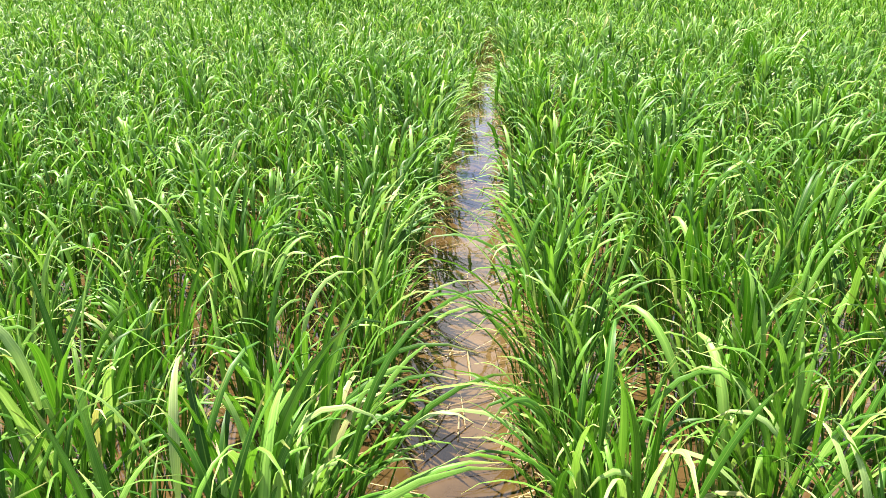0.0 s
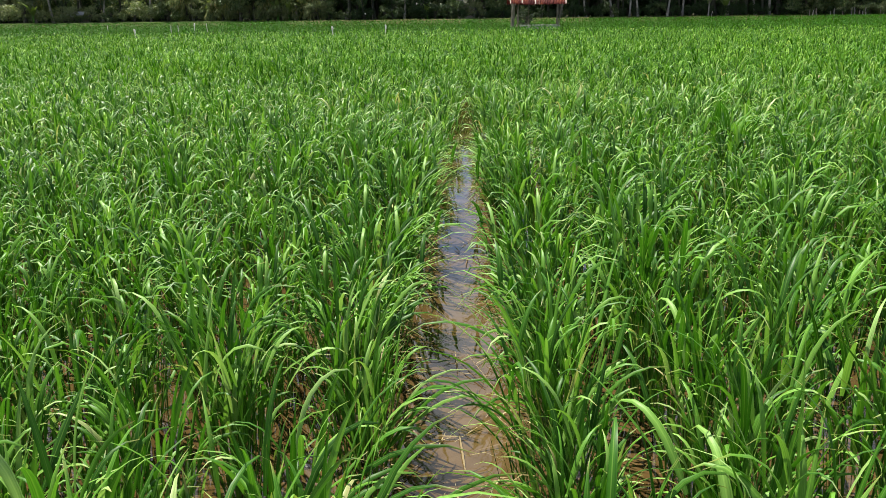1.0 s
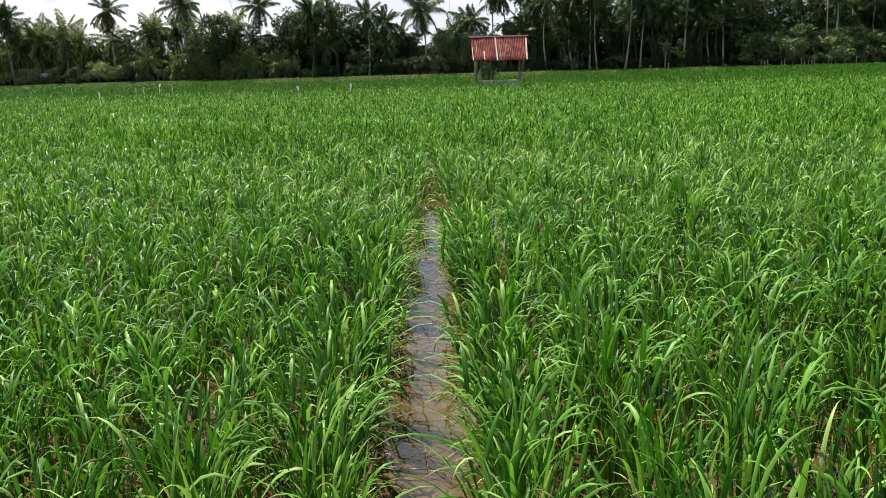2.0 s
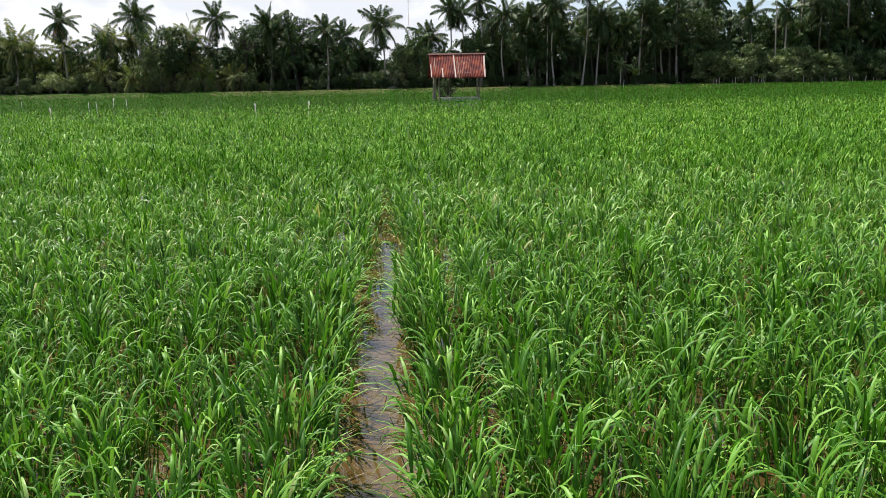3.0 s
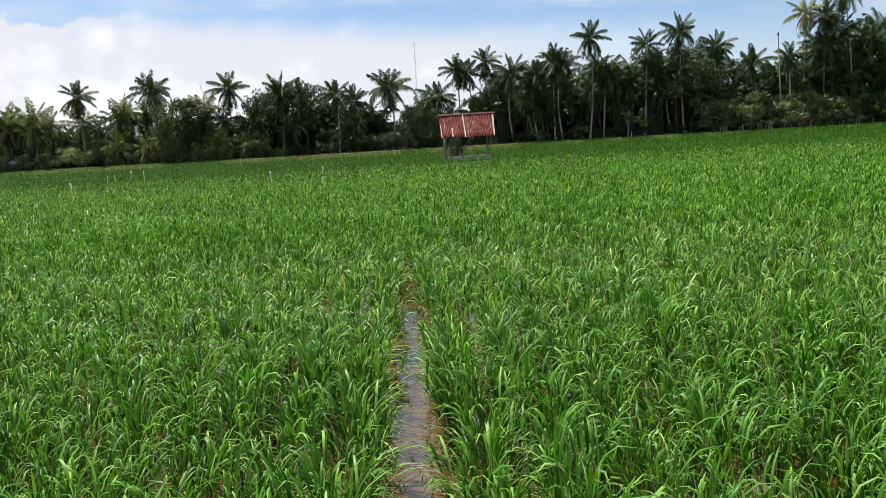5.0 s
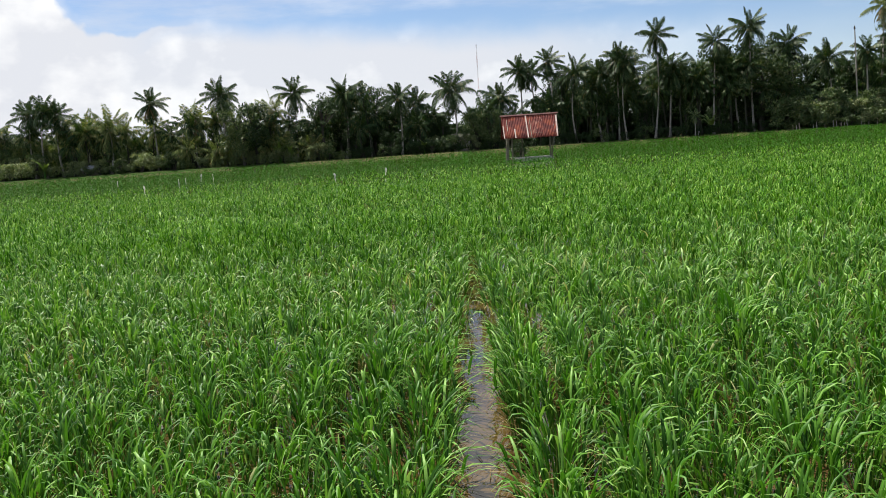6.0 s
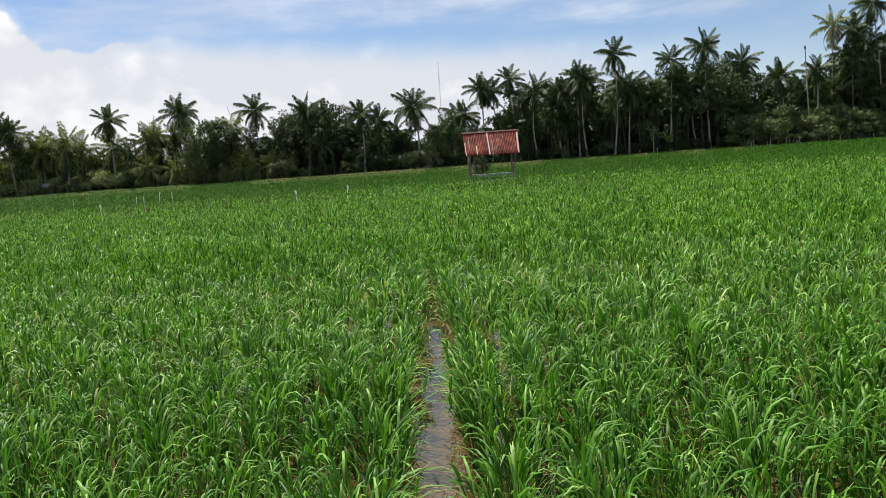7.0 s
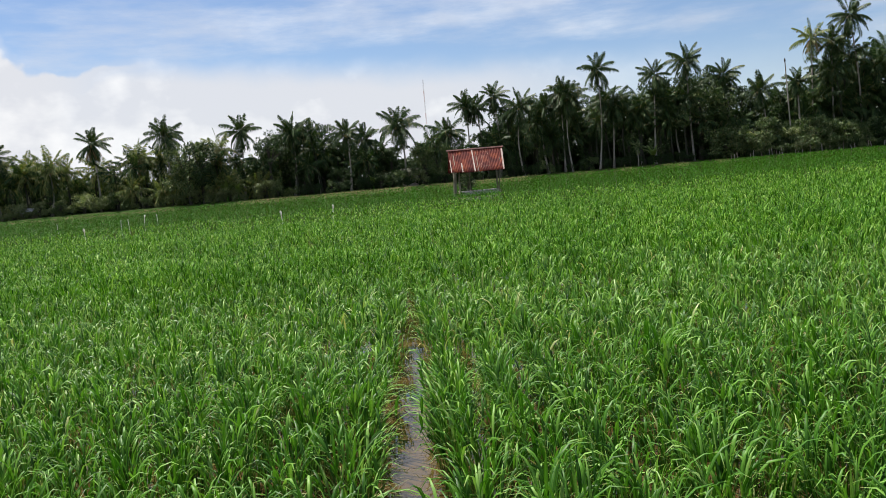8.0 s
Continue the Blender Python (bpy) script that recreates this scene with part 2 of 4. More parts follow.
M_WALL_PINK = solid("plaster_pink", (0.68, 0.58, 0.55), (0.82, 0.74, 0.71), 0.9, 0.85, bump=0.2)
M_ROOF_GREY = solid("zinc_roof", (0.30, 0.31, 0.32), (0.52, 0.53, 0.54), 0.8, 0.5, bump=0.2)
M_MAST_RED = solid("mast_red", (0.44, 0.24, 0.20), (0.54, 0.32, 0.28), 0.6, 0.5, bump=0)
M_MAST_WHITE = solid("mast_white", (0.60, 0.60, 0.60), (0.74, 0.74, 0.74), 0.6, 0.5, bump=0)
M_NUT = solid("coconut_husk", (0.10, 0.12, 0.03), (0.24, 0.19, 0.07), 4.0, 0.6, bump=0)
M_GLASS_DARK = solid("window_dark", (0.02, 0.022, 0.025), (0.04, 0.042, 0.046), 2.0, 0.15, bump=0)


def rusted(name, fresh):
    """Corrugated sheet: red-brown rust with orange bloom, and paler bare zinc streaks running down the slope."""
    m, nt, bsdf, _ = material(name)
    a = position_noise(nt, 2.6, 6.0, 0.62, (1, 1, 0.8))
    b = position_noise(nt, 11.0, 5.0, 0.6, (1.0, 0.35, 0.35))
    col = ramp(nt, a, [(0.30, (0.048, 0.009, 0.009)), (0.46, (0.100, 0.018, 0.015)), (0.57, (0.165, 0.034, 0.020)), (0.70, (0.30, 0.080, 0.030))])
    streak = ramp(nt, b, [(0.62 - fresh, (0, 0, 0)), (0.80 - fresh, (0.8, 0.8, 0.8))])
    col = mixed(nt, streak, col, (0.36, 0.17, 0.13))
    nt.links.new(col, bsdf.inputs["Base Color"])
    bsdf.inputs["Roughness"].default_value = 0.78
    bsdf.inputs["Specular IOR Level"].default_value = 0.2
    bumped(nt, bsdf, b, 0.3, 0.004)
    return m


M_RUST = rusted("rusted_sheet", 0.0)
M_RUST_PALE = rusted("rusted_sheet_pale", 0.12)
M_ZINC = solid("bare_zinc", (0.34, 0.24, 0.20), (0.60, 0.50, 0.45), 4.0, 0.55, bump=0.2)
M_RIDGE = solid("ridge_cap", (0.045, 0.012, 0.010), (0.10, 0.028, 0.022), 3.0, 0.7, bump=0.2)


def water_material():
    m, nt, bsdf, _ = material("muddy_water")
    a = position_noise(nt, 1.7, 5.0, 0.6)
    b = position_noise(nt, 9.0, 4.0, 0.6)
    col = ramp(nt, a, [(0.25, (0.030, 0.018, 0.006)), (0.5, (0.058, 0.036, 0.013)), (0.75, (0.092, 0.060, 0.026))])
    col = mixed(nt, 1.0, col, ramp(nt, b, [(0.3, (0.75, 0.74, 0.72)), (0.7, (1.2, 1.2, 1.2))]), "MULTIPLY")
    nt.links.new(col, bsdf.inputs["Base Color"])
    bsdf.inputs["Roughness"].default_value = 0.035
    bsdf.inputs["IOR"].default_value = 1.36
    bsdf.inputs["Specular IOR Level"].default_value = 1.0
    co = nt.nodes.new("ShaderNodeTexCoord")
    rip = add_node(nt, "ShaderNodeTexNoise", Scale=7.0, Detail=2.0)
    nt.links.new(co.outputs["Object"], rip.inputs["Vector"])
    bumped(nt, bsdf, rip.outputs["Fac"], 0.05, 0.03)
    return m


M_WATER = water_material()


# ---------------------------------------------------------------- mesh helpers
def mesh_np(name, verts, quads, mat, uv=None, smooth=False):
    me = bpy.data.meshes.new(name)
    verts, quads = np.asarray(verts, np.float32), np.asarray(quads, np.int32)
    k = quads.shape[1]
    me.vertices.add(len(verts))
    me.vertices.foreach_set("co", verts.ravel())
    me.loops.add(quads.size)
    me.loops.foreach_set("vertex_index", quads.ravel())
    me.polygons.add(len(quads))
    me.polygons.foreach_set("loop_start", np.arange(0, quads.size, k, dtype=np.int32))
    if uv is not None:
        layer = me.uv_layers.new(name="UVMap")
        layer.data.foreach_set("uv", np.asarray(uv, np.float32)[quads.ravel()].ravel())
    me.materials.append(mat)
    me.update(calc_edges=True)
    me.validate()
    if smooth:
        me.polygons.foreach_set("use_smooth", np.ones(len(quads), bool))
    return me


def part(name, bm, mat, parent=None, label="", smooth=False):
    me = bpy.data.meshes.new(name)
    bm.to_mesh(me)
    bm.free()
    me.materials.append(mat)
    if smooth:
        me.polygons.foreach_set("use_smooth", np.ones(len(me.polygons), bool))
    ob = new(name, me)
    if parent is not None:
        ob.parent = parent
    if label:
        tagged(ob, label)
    return ob


def child(name, me, parent, label="", m=None):
    ob = new(name, me)
    ob.parent = parent
    if m is not None:
        ob.matrix_basis = m
    if label:
        tagged(ob, label)
    return ob


def beam(bm, a, b, r, sides=8, taper=1.0, wob=0.0, rings=1, seed=0):
    """A round or squared post from a to b."""
    rng = random.Random(seed)
    a, b = Vector(a), Vector(b)
    axis = (b - a).normalized()
    side = axis.orthogonal().normalized()
    up = axis.cross(side)
    loops = []
    for i in range(rings + 1):
        s = i / rings
        c = a.lerp(b, s)
        if 0 < i < rings:
            c = c + side * rng.uniform(-wob, wob) + up * rng.uniform(-wob, wob)
        rr = r * (1 + (taper - 1) * s)
        loops.append([bm.verts.new(c + (side * math.cos(q) + up * math.sin(q)) * rr * rng.uniform(0.93, 1.07))
                      for q in (2 * math.pi * j / sides + math.pi / sides for j in range(sides))])
    for lo, hi in zip(loops, loops[1:]):
        for j in range(sides):
            bm.faces.new((lo[j], lo[(j + 1) % sides], hi[(j + 1) % sides], hi[j]))
    bm.faces.new(loops[0][::-1])
    bm.faces.new(loops[-1])
    return bm


def box(bm, x0, x1, y0, y1, z0, z1, bevel=0.0):
    vs = [bm.verts.new((x, y, z)) for z in (z0, z1) for y in (y0, y1) for x in (x0, x1)]
    fs = [bm.faces.new([vs[i] for i in f]) for f in ((0, 2, 3, 1), (4, 5, 7, 6), (0, 1, 5, 4), (2, 6, 7, 3), (0, 4, 6, 2), (1, 3, 7, 5))]
    if bevel:
        bmesh.ops.bevel(bm, geom=list({e for f in fs for e in f.edges}), offset=bevel, segments=1, affect="EDGES")
    return bm


def blades(rng, root, phi, lean, bend, length, width, seg, across=2, twist=None, power=1.9, point=0.04, droop=None):
    """Arching leaf blades, all at once. root (n, 3); lean: angle from upright at the root; bend: how far it turns over to the tip."""
    n = len(phi)
    s = np.linspace(0, 1, seg + 1)
    ang = lean[:, None] + bend[:, None] * s[None] ** power
    mid = (ang[:, 1:] + ang[:, :-1]) / 2
    step = (length / seg)[:, None]
    hor = np.concatenate([np.zeros((n, 1)), np.cumsum(np.sin(mid) * step, 1)], 1)
    ver = np.concatenate([np.zeros((n, 1)), np.cumsum(np.cos(mid) * step, 1)], 1)
    ahead = np.stack([np.cos(phi), np.sin(phi), 0 * phi], -1)
    side = np.stack([-np.sin(phi), np.cos(phi), 0 * phi], -1)
    centre = root[:, None] + hor[..., None] * ahead[:, None] + ver[..., None] * np.array([0, 0, 1.0])
    normal = -np.cos(ang)[..., None] * ahead[:, None] + np.sin(ang)[..., None] * np.array([0, 0, 1.0])
    tw = (np.zeros(n) if twist is None else twist)[:, None] * (0.4 + 0.6 * s[None])
    wide = np.cos(tw)[..., None] * side[:, None] + np.sin(tw)[..., None] * normal
    prof = np.minimum(1.0, 0.45 + 1.9 * s) * np.clip(1 - s ** 2.6, point, 1)
    w = (width[:, None] * prof[None])[..., None] / 2
    if across == 2:
        rows = [centre - wide * w, centre + wide * w]
    else:
        up = np.cross(wide, np.gradient(centre, axis=1))
        up = up / (np.linalg.norm(up, axis=-1, keepdims=True) + 1e-9)
        rows = [centre - wide * w + up * w * 0.35, centre, centre + wide * w + up * w * 0.35]
    verts = np.stack(rows, 2)
    k = across
    uv = np.empty((n, seg + 1, k, 2))
    uv[..., 0] = np.linspace(0.02, 0.98, k) + rng.integers(0, 9, (n, 1, 1))
    uv[..., 1] = s[None, :, None]
    idx = np.arange(n * (seg + 1) * k).reshape(n, seg + 1, k)
    quads = np.stack([idx[:, :-1, :-1], idx[:, :-1, 1:], idx[:, 1:, 1:], idx[:, 1:, :-1]], -1).reshape(-1, 4)
    return verts.reshape(-1, 3), quads, uv.reshape(-1, 2)


# ---------------------------------------------------------------- ground, water, bank
FAR_EDGE = 115.0
K = 1.4                    # metres in the far plan for one unit of its drawing


def strip_sheet(name, profile, x0, x1, mat, nx=2):
    """A sheet that follows a profile of (y, z) and runs from x0 to x1."""
    xs = np.linspace(x0, x1, nx)
    verts = np.array([(x, y, z) for y, z in profile for x in xs])
    idx = np.arange(len(verts)).reshape(len(profile), nx)
    quads = np.stack([idx[:-1, :-1], idx[:-1, 1:], idx[1:, 1:], idx[1:, :-1]], -1).reshape(-1, 4)
    return new(name, mesh_np(name, verts, quads, mat))


ground = strip_sheet("ground", [(-2500, 0.30), (-60, 0.30), (-3.0, 0.28), (-2.2, 0.24), (-1.7, -0.10), (0, -0.10), (114.5, -0.10), (115.2, 0.22), (116.0, 0.30), (140, 0.30), (3500, 0.30)], -2500, 2500, M_MUD)
tagged(ground, "brown muddy paddy ground with a raised earth bank", "ground", kind="structure")
water = strip_sheet("water", [(-1.85, 0.0), (FAR_EDGE, 0.0)], -180, 200, M_WATER)
tagged(water, "shallow brown irrigation water reflecting the pale sky", "water", kind="structure")


def make_bank():
    rng = np.random.default_rng(4)
    xs = np.linspace(-150, 180, 661)
    rows = []
    for y, z in ((114.9, 0.0), (115.2, 0.18), (115.7, 0.26), (116.8, 0.26), (117.6, 0.29), (118.4, 0.31), (124.0, 0.32), (132.0, 0.32), (146.0, 0.32), (160.0, 0.31)):
        rows.append(np.stack([xs, y + 0.05 * rng.standard_normal(len(xs)), z + 0.012 * rng.standard_normal(len(xs)) + 0.10 * np.clip((-20 - xs) / 20, 0, 1) * (z > 0.1)], -1))
    verts = np.concatenate(rows)
    idx = np.arange(len(verts)).reshape(len(rows), -1)
    quads = np.stack([idx[:-1, :-1], idx[:-1, 1:], idx[1:, 1:], idx[1:, :-1]], -1).reshape(-1, 4)
    return tagged(new("field_bank", mesh_np("field_bank", verts, quads, M_BANK, smooth=True)),
                  "low pale earth bank along the far field edge", "bank", kind="structure")


make_bank()


def bank_grass():
    """Short wild grass over the far bank."""
    rng = np.random.default_rng(21)
    n = 15000
    root = np.stack([rng.uniform(-85, 110, n), 115.3 + 4.2 * rng.random(n), np.full(n, 0.22)], -1)
    v, q, uv = blades(rng, root, rng.uniform(0, 2 * np.pi, n), rng.uniform(0.1, 0.6, n), rng.uniform(0.2, 1.0, n), rng.uniform(0.12, 0.42, n), rng.uniform(0.05, 0.09, n), 1, 2, rng.normal(0, 0.5, n))
    return tagged(new("grass", mesh_np("grass", v, q, M_GRASS)), "short wild grass on the far field bank", "grass", kind="stuff")


bank_grass()

# ---------------------------------------------------------------- rice
ROW, HILL = 0.285, 0.18
CHANNEL = 0.225           # from the middle of the open channel to the first row of plants
LEAN_SIDE = 0.07          # the plants lean a little downwind, towards +x


def first_row(y):
    """Half the width of the open channel, which closes in further out."""
    return CHANNEL - 0.105 * np.clip((y - 1.5) / 5.0, 0, 1) - 0.12 * np.clip((y - 5.6) / 2.4, 0, 1)


def tall(x, y):
    return (1.04 - 0.22 * np.clip((y - 12) / 32, 0, 1)) + 0.05 * np.sin(0.9 * x + 0.5 * y) * np.sin(0.6 * y - 0.4 * x + 1.0) + 0.04 * np.sin(2.3 * x + 1.7 * y)


def plant_blades(rng, tillers, per, seg, across, wide, roots=None, size=None):
    """Leaves of one or many plants: per leaves on each of the tillers that fan out from the root."""
    roots = np.zeros((1, 3)) if roots is None else roots
    size = np.ones(len(roots)) if size is None else size
    n = len(roots) * tillers * per
    owner = np.repeat(np.arange(len(roots)), tillers * per)
    til_phi = np.repeat(rng.uniform(0, 2 * np.pi, len(roots) * tillers), per)
    til_lean = np.repeat(np.abs(rng.normal(0, 0.16, len(roots) * tillers)), per)
    z = rng.uniform(0.12, 0.36, n) * size[owner]
    r0 = np.repeat(rng.uniform(0.004, 0.055, len(roots) * tillers), per)
    out = r0 + np.tan(til_lean) * z
    root = roots[owner] + np.stack([np.cos(til_phi) * out, np.sin(til_phi) * out, z], -1)
    phi = til_phi + rng.normal(0, 0.9, n)
    gx, gy = np.cos(phi) + LEAN_SIDE, np.sin(phi)
    phi = np.arctan2(gy, gx)
    lean = np.clip(til_lean * 0.8 + np.abs(rng.normal(0.02, 0.14, n)), 0.01, 0.7)
    arching = rng.random(n) < 0.72
    bend = np.where(arching, rng.uniform(1.1, 2.7, n), rng.uniform(0.05, 0.8, n))
    bend = bend * (1.2 if seg <= 2 else 1.0)
    length = np.where(arching, rng.uniform(0.10, 0.20, n), rng.uniform(0.07, 0.14, n)) * size[owner]
    width = wide * np.where(rng.random(n) < 0.25, rng.uniform(1.0, 1.35, n), rng.uniform(0.55, 1.0, n))
    return blades(rng, root, phi, lean, bend, length, width, seg, across, rng.normal(0, 0.5, n), power=2.0)


def stem_blades(rng, tillers):
    phi = rng.uniform(0, 2 * np.pi, tillers)
    r0 = rng.uniform(0.004, 0.045, tillers)
    root = np.stack([np.cos(phi) * r0, np.sin(phi) * r0, np.full(tillers, -0.09)], -1)
    return blades(rng, root, phi, np.abs(rng.normal(0, 0.15, tillers)), np.full(tillers, 0.10), rng.uniform(0.26, 0.42, tillers),
                  np.full(tillers, 0.0060), 2, 3, rng.uniform(-1.5, 1.5, tillers), point=0.4)


def all_hills():
    """Planting places: rows run along the channel, which stays open along x = 0."""
    rng = np.random.default_rng(11)
    ys = np.arange(-1.62, 4.6, HILL)
    half = CHANNEL + ROW * np.arange(0, 27)
    xs = np.concatenate([-half[::-1], half])
    gx, gy = np.meshgrid(xs, ys)
    gx = gx + rng.normal(0, 0.034, gx.shape)
    gx = gx - np.sign(gx) * (CHANNEL - first_row(gy))
    gy = gy + rng.normal(0, 0.03, gy.shape) + 0.1 * (np.arange(len(xs)) % 2)
    keep = (rng.random(gx.shape) > 0.035) & (np.abs(gx) > first_row(gy) - 0.055)
    return gx[keep], gy[keep]


def build_near_rice():
    rng = np.random.default_rng(5)
    hx, hy = all_hills()
    far = np.hypot(hx - 0.06, (hy + 2.1))
    seen = np.abs(hx - 0.05) < 0.62 * (hy + 2.1) + 0.55
    aside = hx[~seen], hy[~seen]
    hx, hy, far = hx[seen], hy[seen], far[seen]
    order = np.argsort(far)
    first, rest = order[:300], order[300:]
    stems = [mesh_np("culm", *stem_blades(rng, 34)[:2], M_STEM) for _ in range(6)]
    few = [mesh_np("culm", *stem_blades(rng, 20)[:2], M_STEM) for _ in range(3)]
    one = [mesh_np("stem", *stem_blades(rng, 1)[:2], M_STEM) for _ in range(8)]
    leaves = []
    for _ in range(9):
        v, q, uv = plant_blades(rng, 24, 3, 4, 3, 0.0124)
        leaves.append(mesh_np("foliage", v, q, M_RICE, uv, True))
    edge = []
    for _ in range(3):
        v, q, uv = plant_blades(rng, 24, 3, 4, 3, 0.0124)
        n = 7
        root = np.stack([np.full(n, 0.03), rng.uniform(-0.05, 0.05, n), rng.uniform(0.12, 0.24, n)], -1)
        w, f, uw = blades(rng, root, rng.normal(0, 0.6, n), rng.uniform(0.25, 0.7, n), rng.uniform(0.8, 2.0, n), rng.uniform(0.2, 0.34, n), rng.uniform(0.008, 0.013, n), 5, 3, rng.normal(0, 0.4, n))
        edge.append(mesh_np("foliage", np.concatenate([v, w]), np.concatenate([q, f + len(v)]), M_RICE, np.concatenate([uv, uw]), True))
    fringe = []
    for _ in range(3):
        n = 11
        root = np.stack([rng.uniform(0.0, 0.05, n), rng.uniform(-0.07, 0.07, n), rng.uniform(0.02, 0.12, n)], -1)
        w, f, uw = blades(rng, root, rng.normal(0, 0.7, n), rng.uniform(0.3, 0.9, n), rng.uniform(0.9, 1.9, n), rng.uniform(0.08, 0.19, n), rng.uniform(0.003, 0.007, n), 4, 2, rng.normal(0, 0.4, n))
        fringe.append(mesh_np("dead_leaves", w, f, M_FADED))
    single = []
    for i in range(18):
        b = 0.15 + 2.7 * (i / 17) ** 1.1
        v, q, uv = blades(rng, np.zeros((1, 3)), np.zeros(1), np.array([0.05]), np.array([b]), np.array([rng.uniform(0.12, 0.24)]),
                          np.array([rng.uniform(0.0075, 0.0145)]), 8, 3, np.array([rng.normal(0, 0.5)]), power=2.4)
        single.append(mesh_np("leaf", v, q, M_RICE_PIECE, uv, True))
    label = "green rice plant with arching leaves standing in shallow water"
    for count, i in enumerate(first):
        k = float(tall(hx[i], hy[i])) * rng.uniform(0.88, 1.1)
        base = new("rice_plant")
        base.empty_display_size = 0.1
        base.matrix_basis = Matrix.LocRotScale((float(hx[i]), float(hy[i]), 0.0), Euler((0, 0, 0)), (k, k, k))
        tagged(base, "green rice plant leaning its leaves over the open water channel" if abs(hx[i]) < 0.30 else label, "rice plant", "rice plants along the channel")
        child("culm", (few if count < 46 else stems)[count % 3], base, m=pose(0, 0, 0, 0, 0, rng.uniform(0, 360)))
        if abs(hx[i]) < 0.31 and hy[i] < 3.2:
            child("dead_leaves", fringe[count % 3], base, "thin faded lower leaves", pose(0, 0, 0, 0, 0, rng.uniform(-30, 30) + (0 if hx[i] < 0 else 180)))
        if count < 46:
            for j in range(14):
                child("stem", one[j % 8], base, m=pose(0, 0, 0, 0, 0, rng.uniform(0, 360)))
            for j in range(60):
                tp, tl = rng.uniform(0, 2 * math.pi), abs(rng.normal(0, 0.15))
                z = rng.uniform(0.11, 0.34)
                out = rng.uniform(0.005, 0.045) + math.tan(tl) * z
                ph = tp + rng.normal(0, 0.9)
                ph = math.atan2(math.sin(ph), math.cos(ph) + LEAN_SIDE)
                lean = min(0.8, tl * 0.7 + abs(rng.normal(0.03, 0.15)))
                s = rng.uniform(0.85, 1.18)
                pick = int(rng.integers(6, 17)) if rng.random() < 0.68 else int(rng.integers(0, 6))
                m = Matrix.LocRotScale((math.cos(tp) * out, math.sin(tp) * out, z), Euler((0, lean, ph)), (s, s, s))
                child("leaf", single[pick], base, m=m)
            if abs(hx[i]) < 0.33 and hy[i] < 0.3:
                for j in range(9):
                    ph = (0.0 if hx[i] < 0 else math.pi) + rng.normal(0, 0.55)
                    s = rng.uniform(1.25, 1.85)
                    m = Matrix.LocRotScale((0.03 * math.cos(ph), 0.03 * math.sin(ph), rng.uniform(0.10, 0.22)), Euler((0, rng.uniform(0.30, 0.65), ph)), (s, s * 0.72, s))
                    child("leaf", single[int(rng.integers(5, 14))], base, m=m)
        elif abs(hx[i]) < 0.30:
            child("foliage", edge[count % 3], base, m=pose(0, 0, 0, 0, 0, rng.uniform(-25, 25) + (0 if hx[i] < 0 else 180)))
        else:
            child("foliage", leaves[count % 9], base, m=pose(0, 0, 0, 0, 0, rng.uniform(-50, 50)))
    return hx[rest], hy[rest], aside


PLOT_EDGE = 30.0         # here the nearer plot gives way to a deeper green one


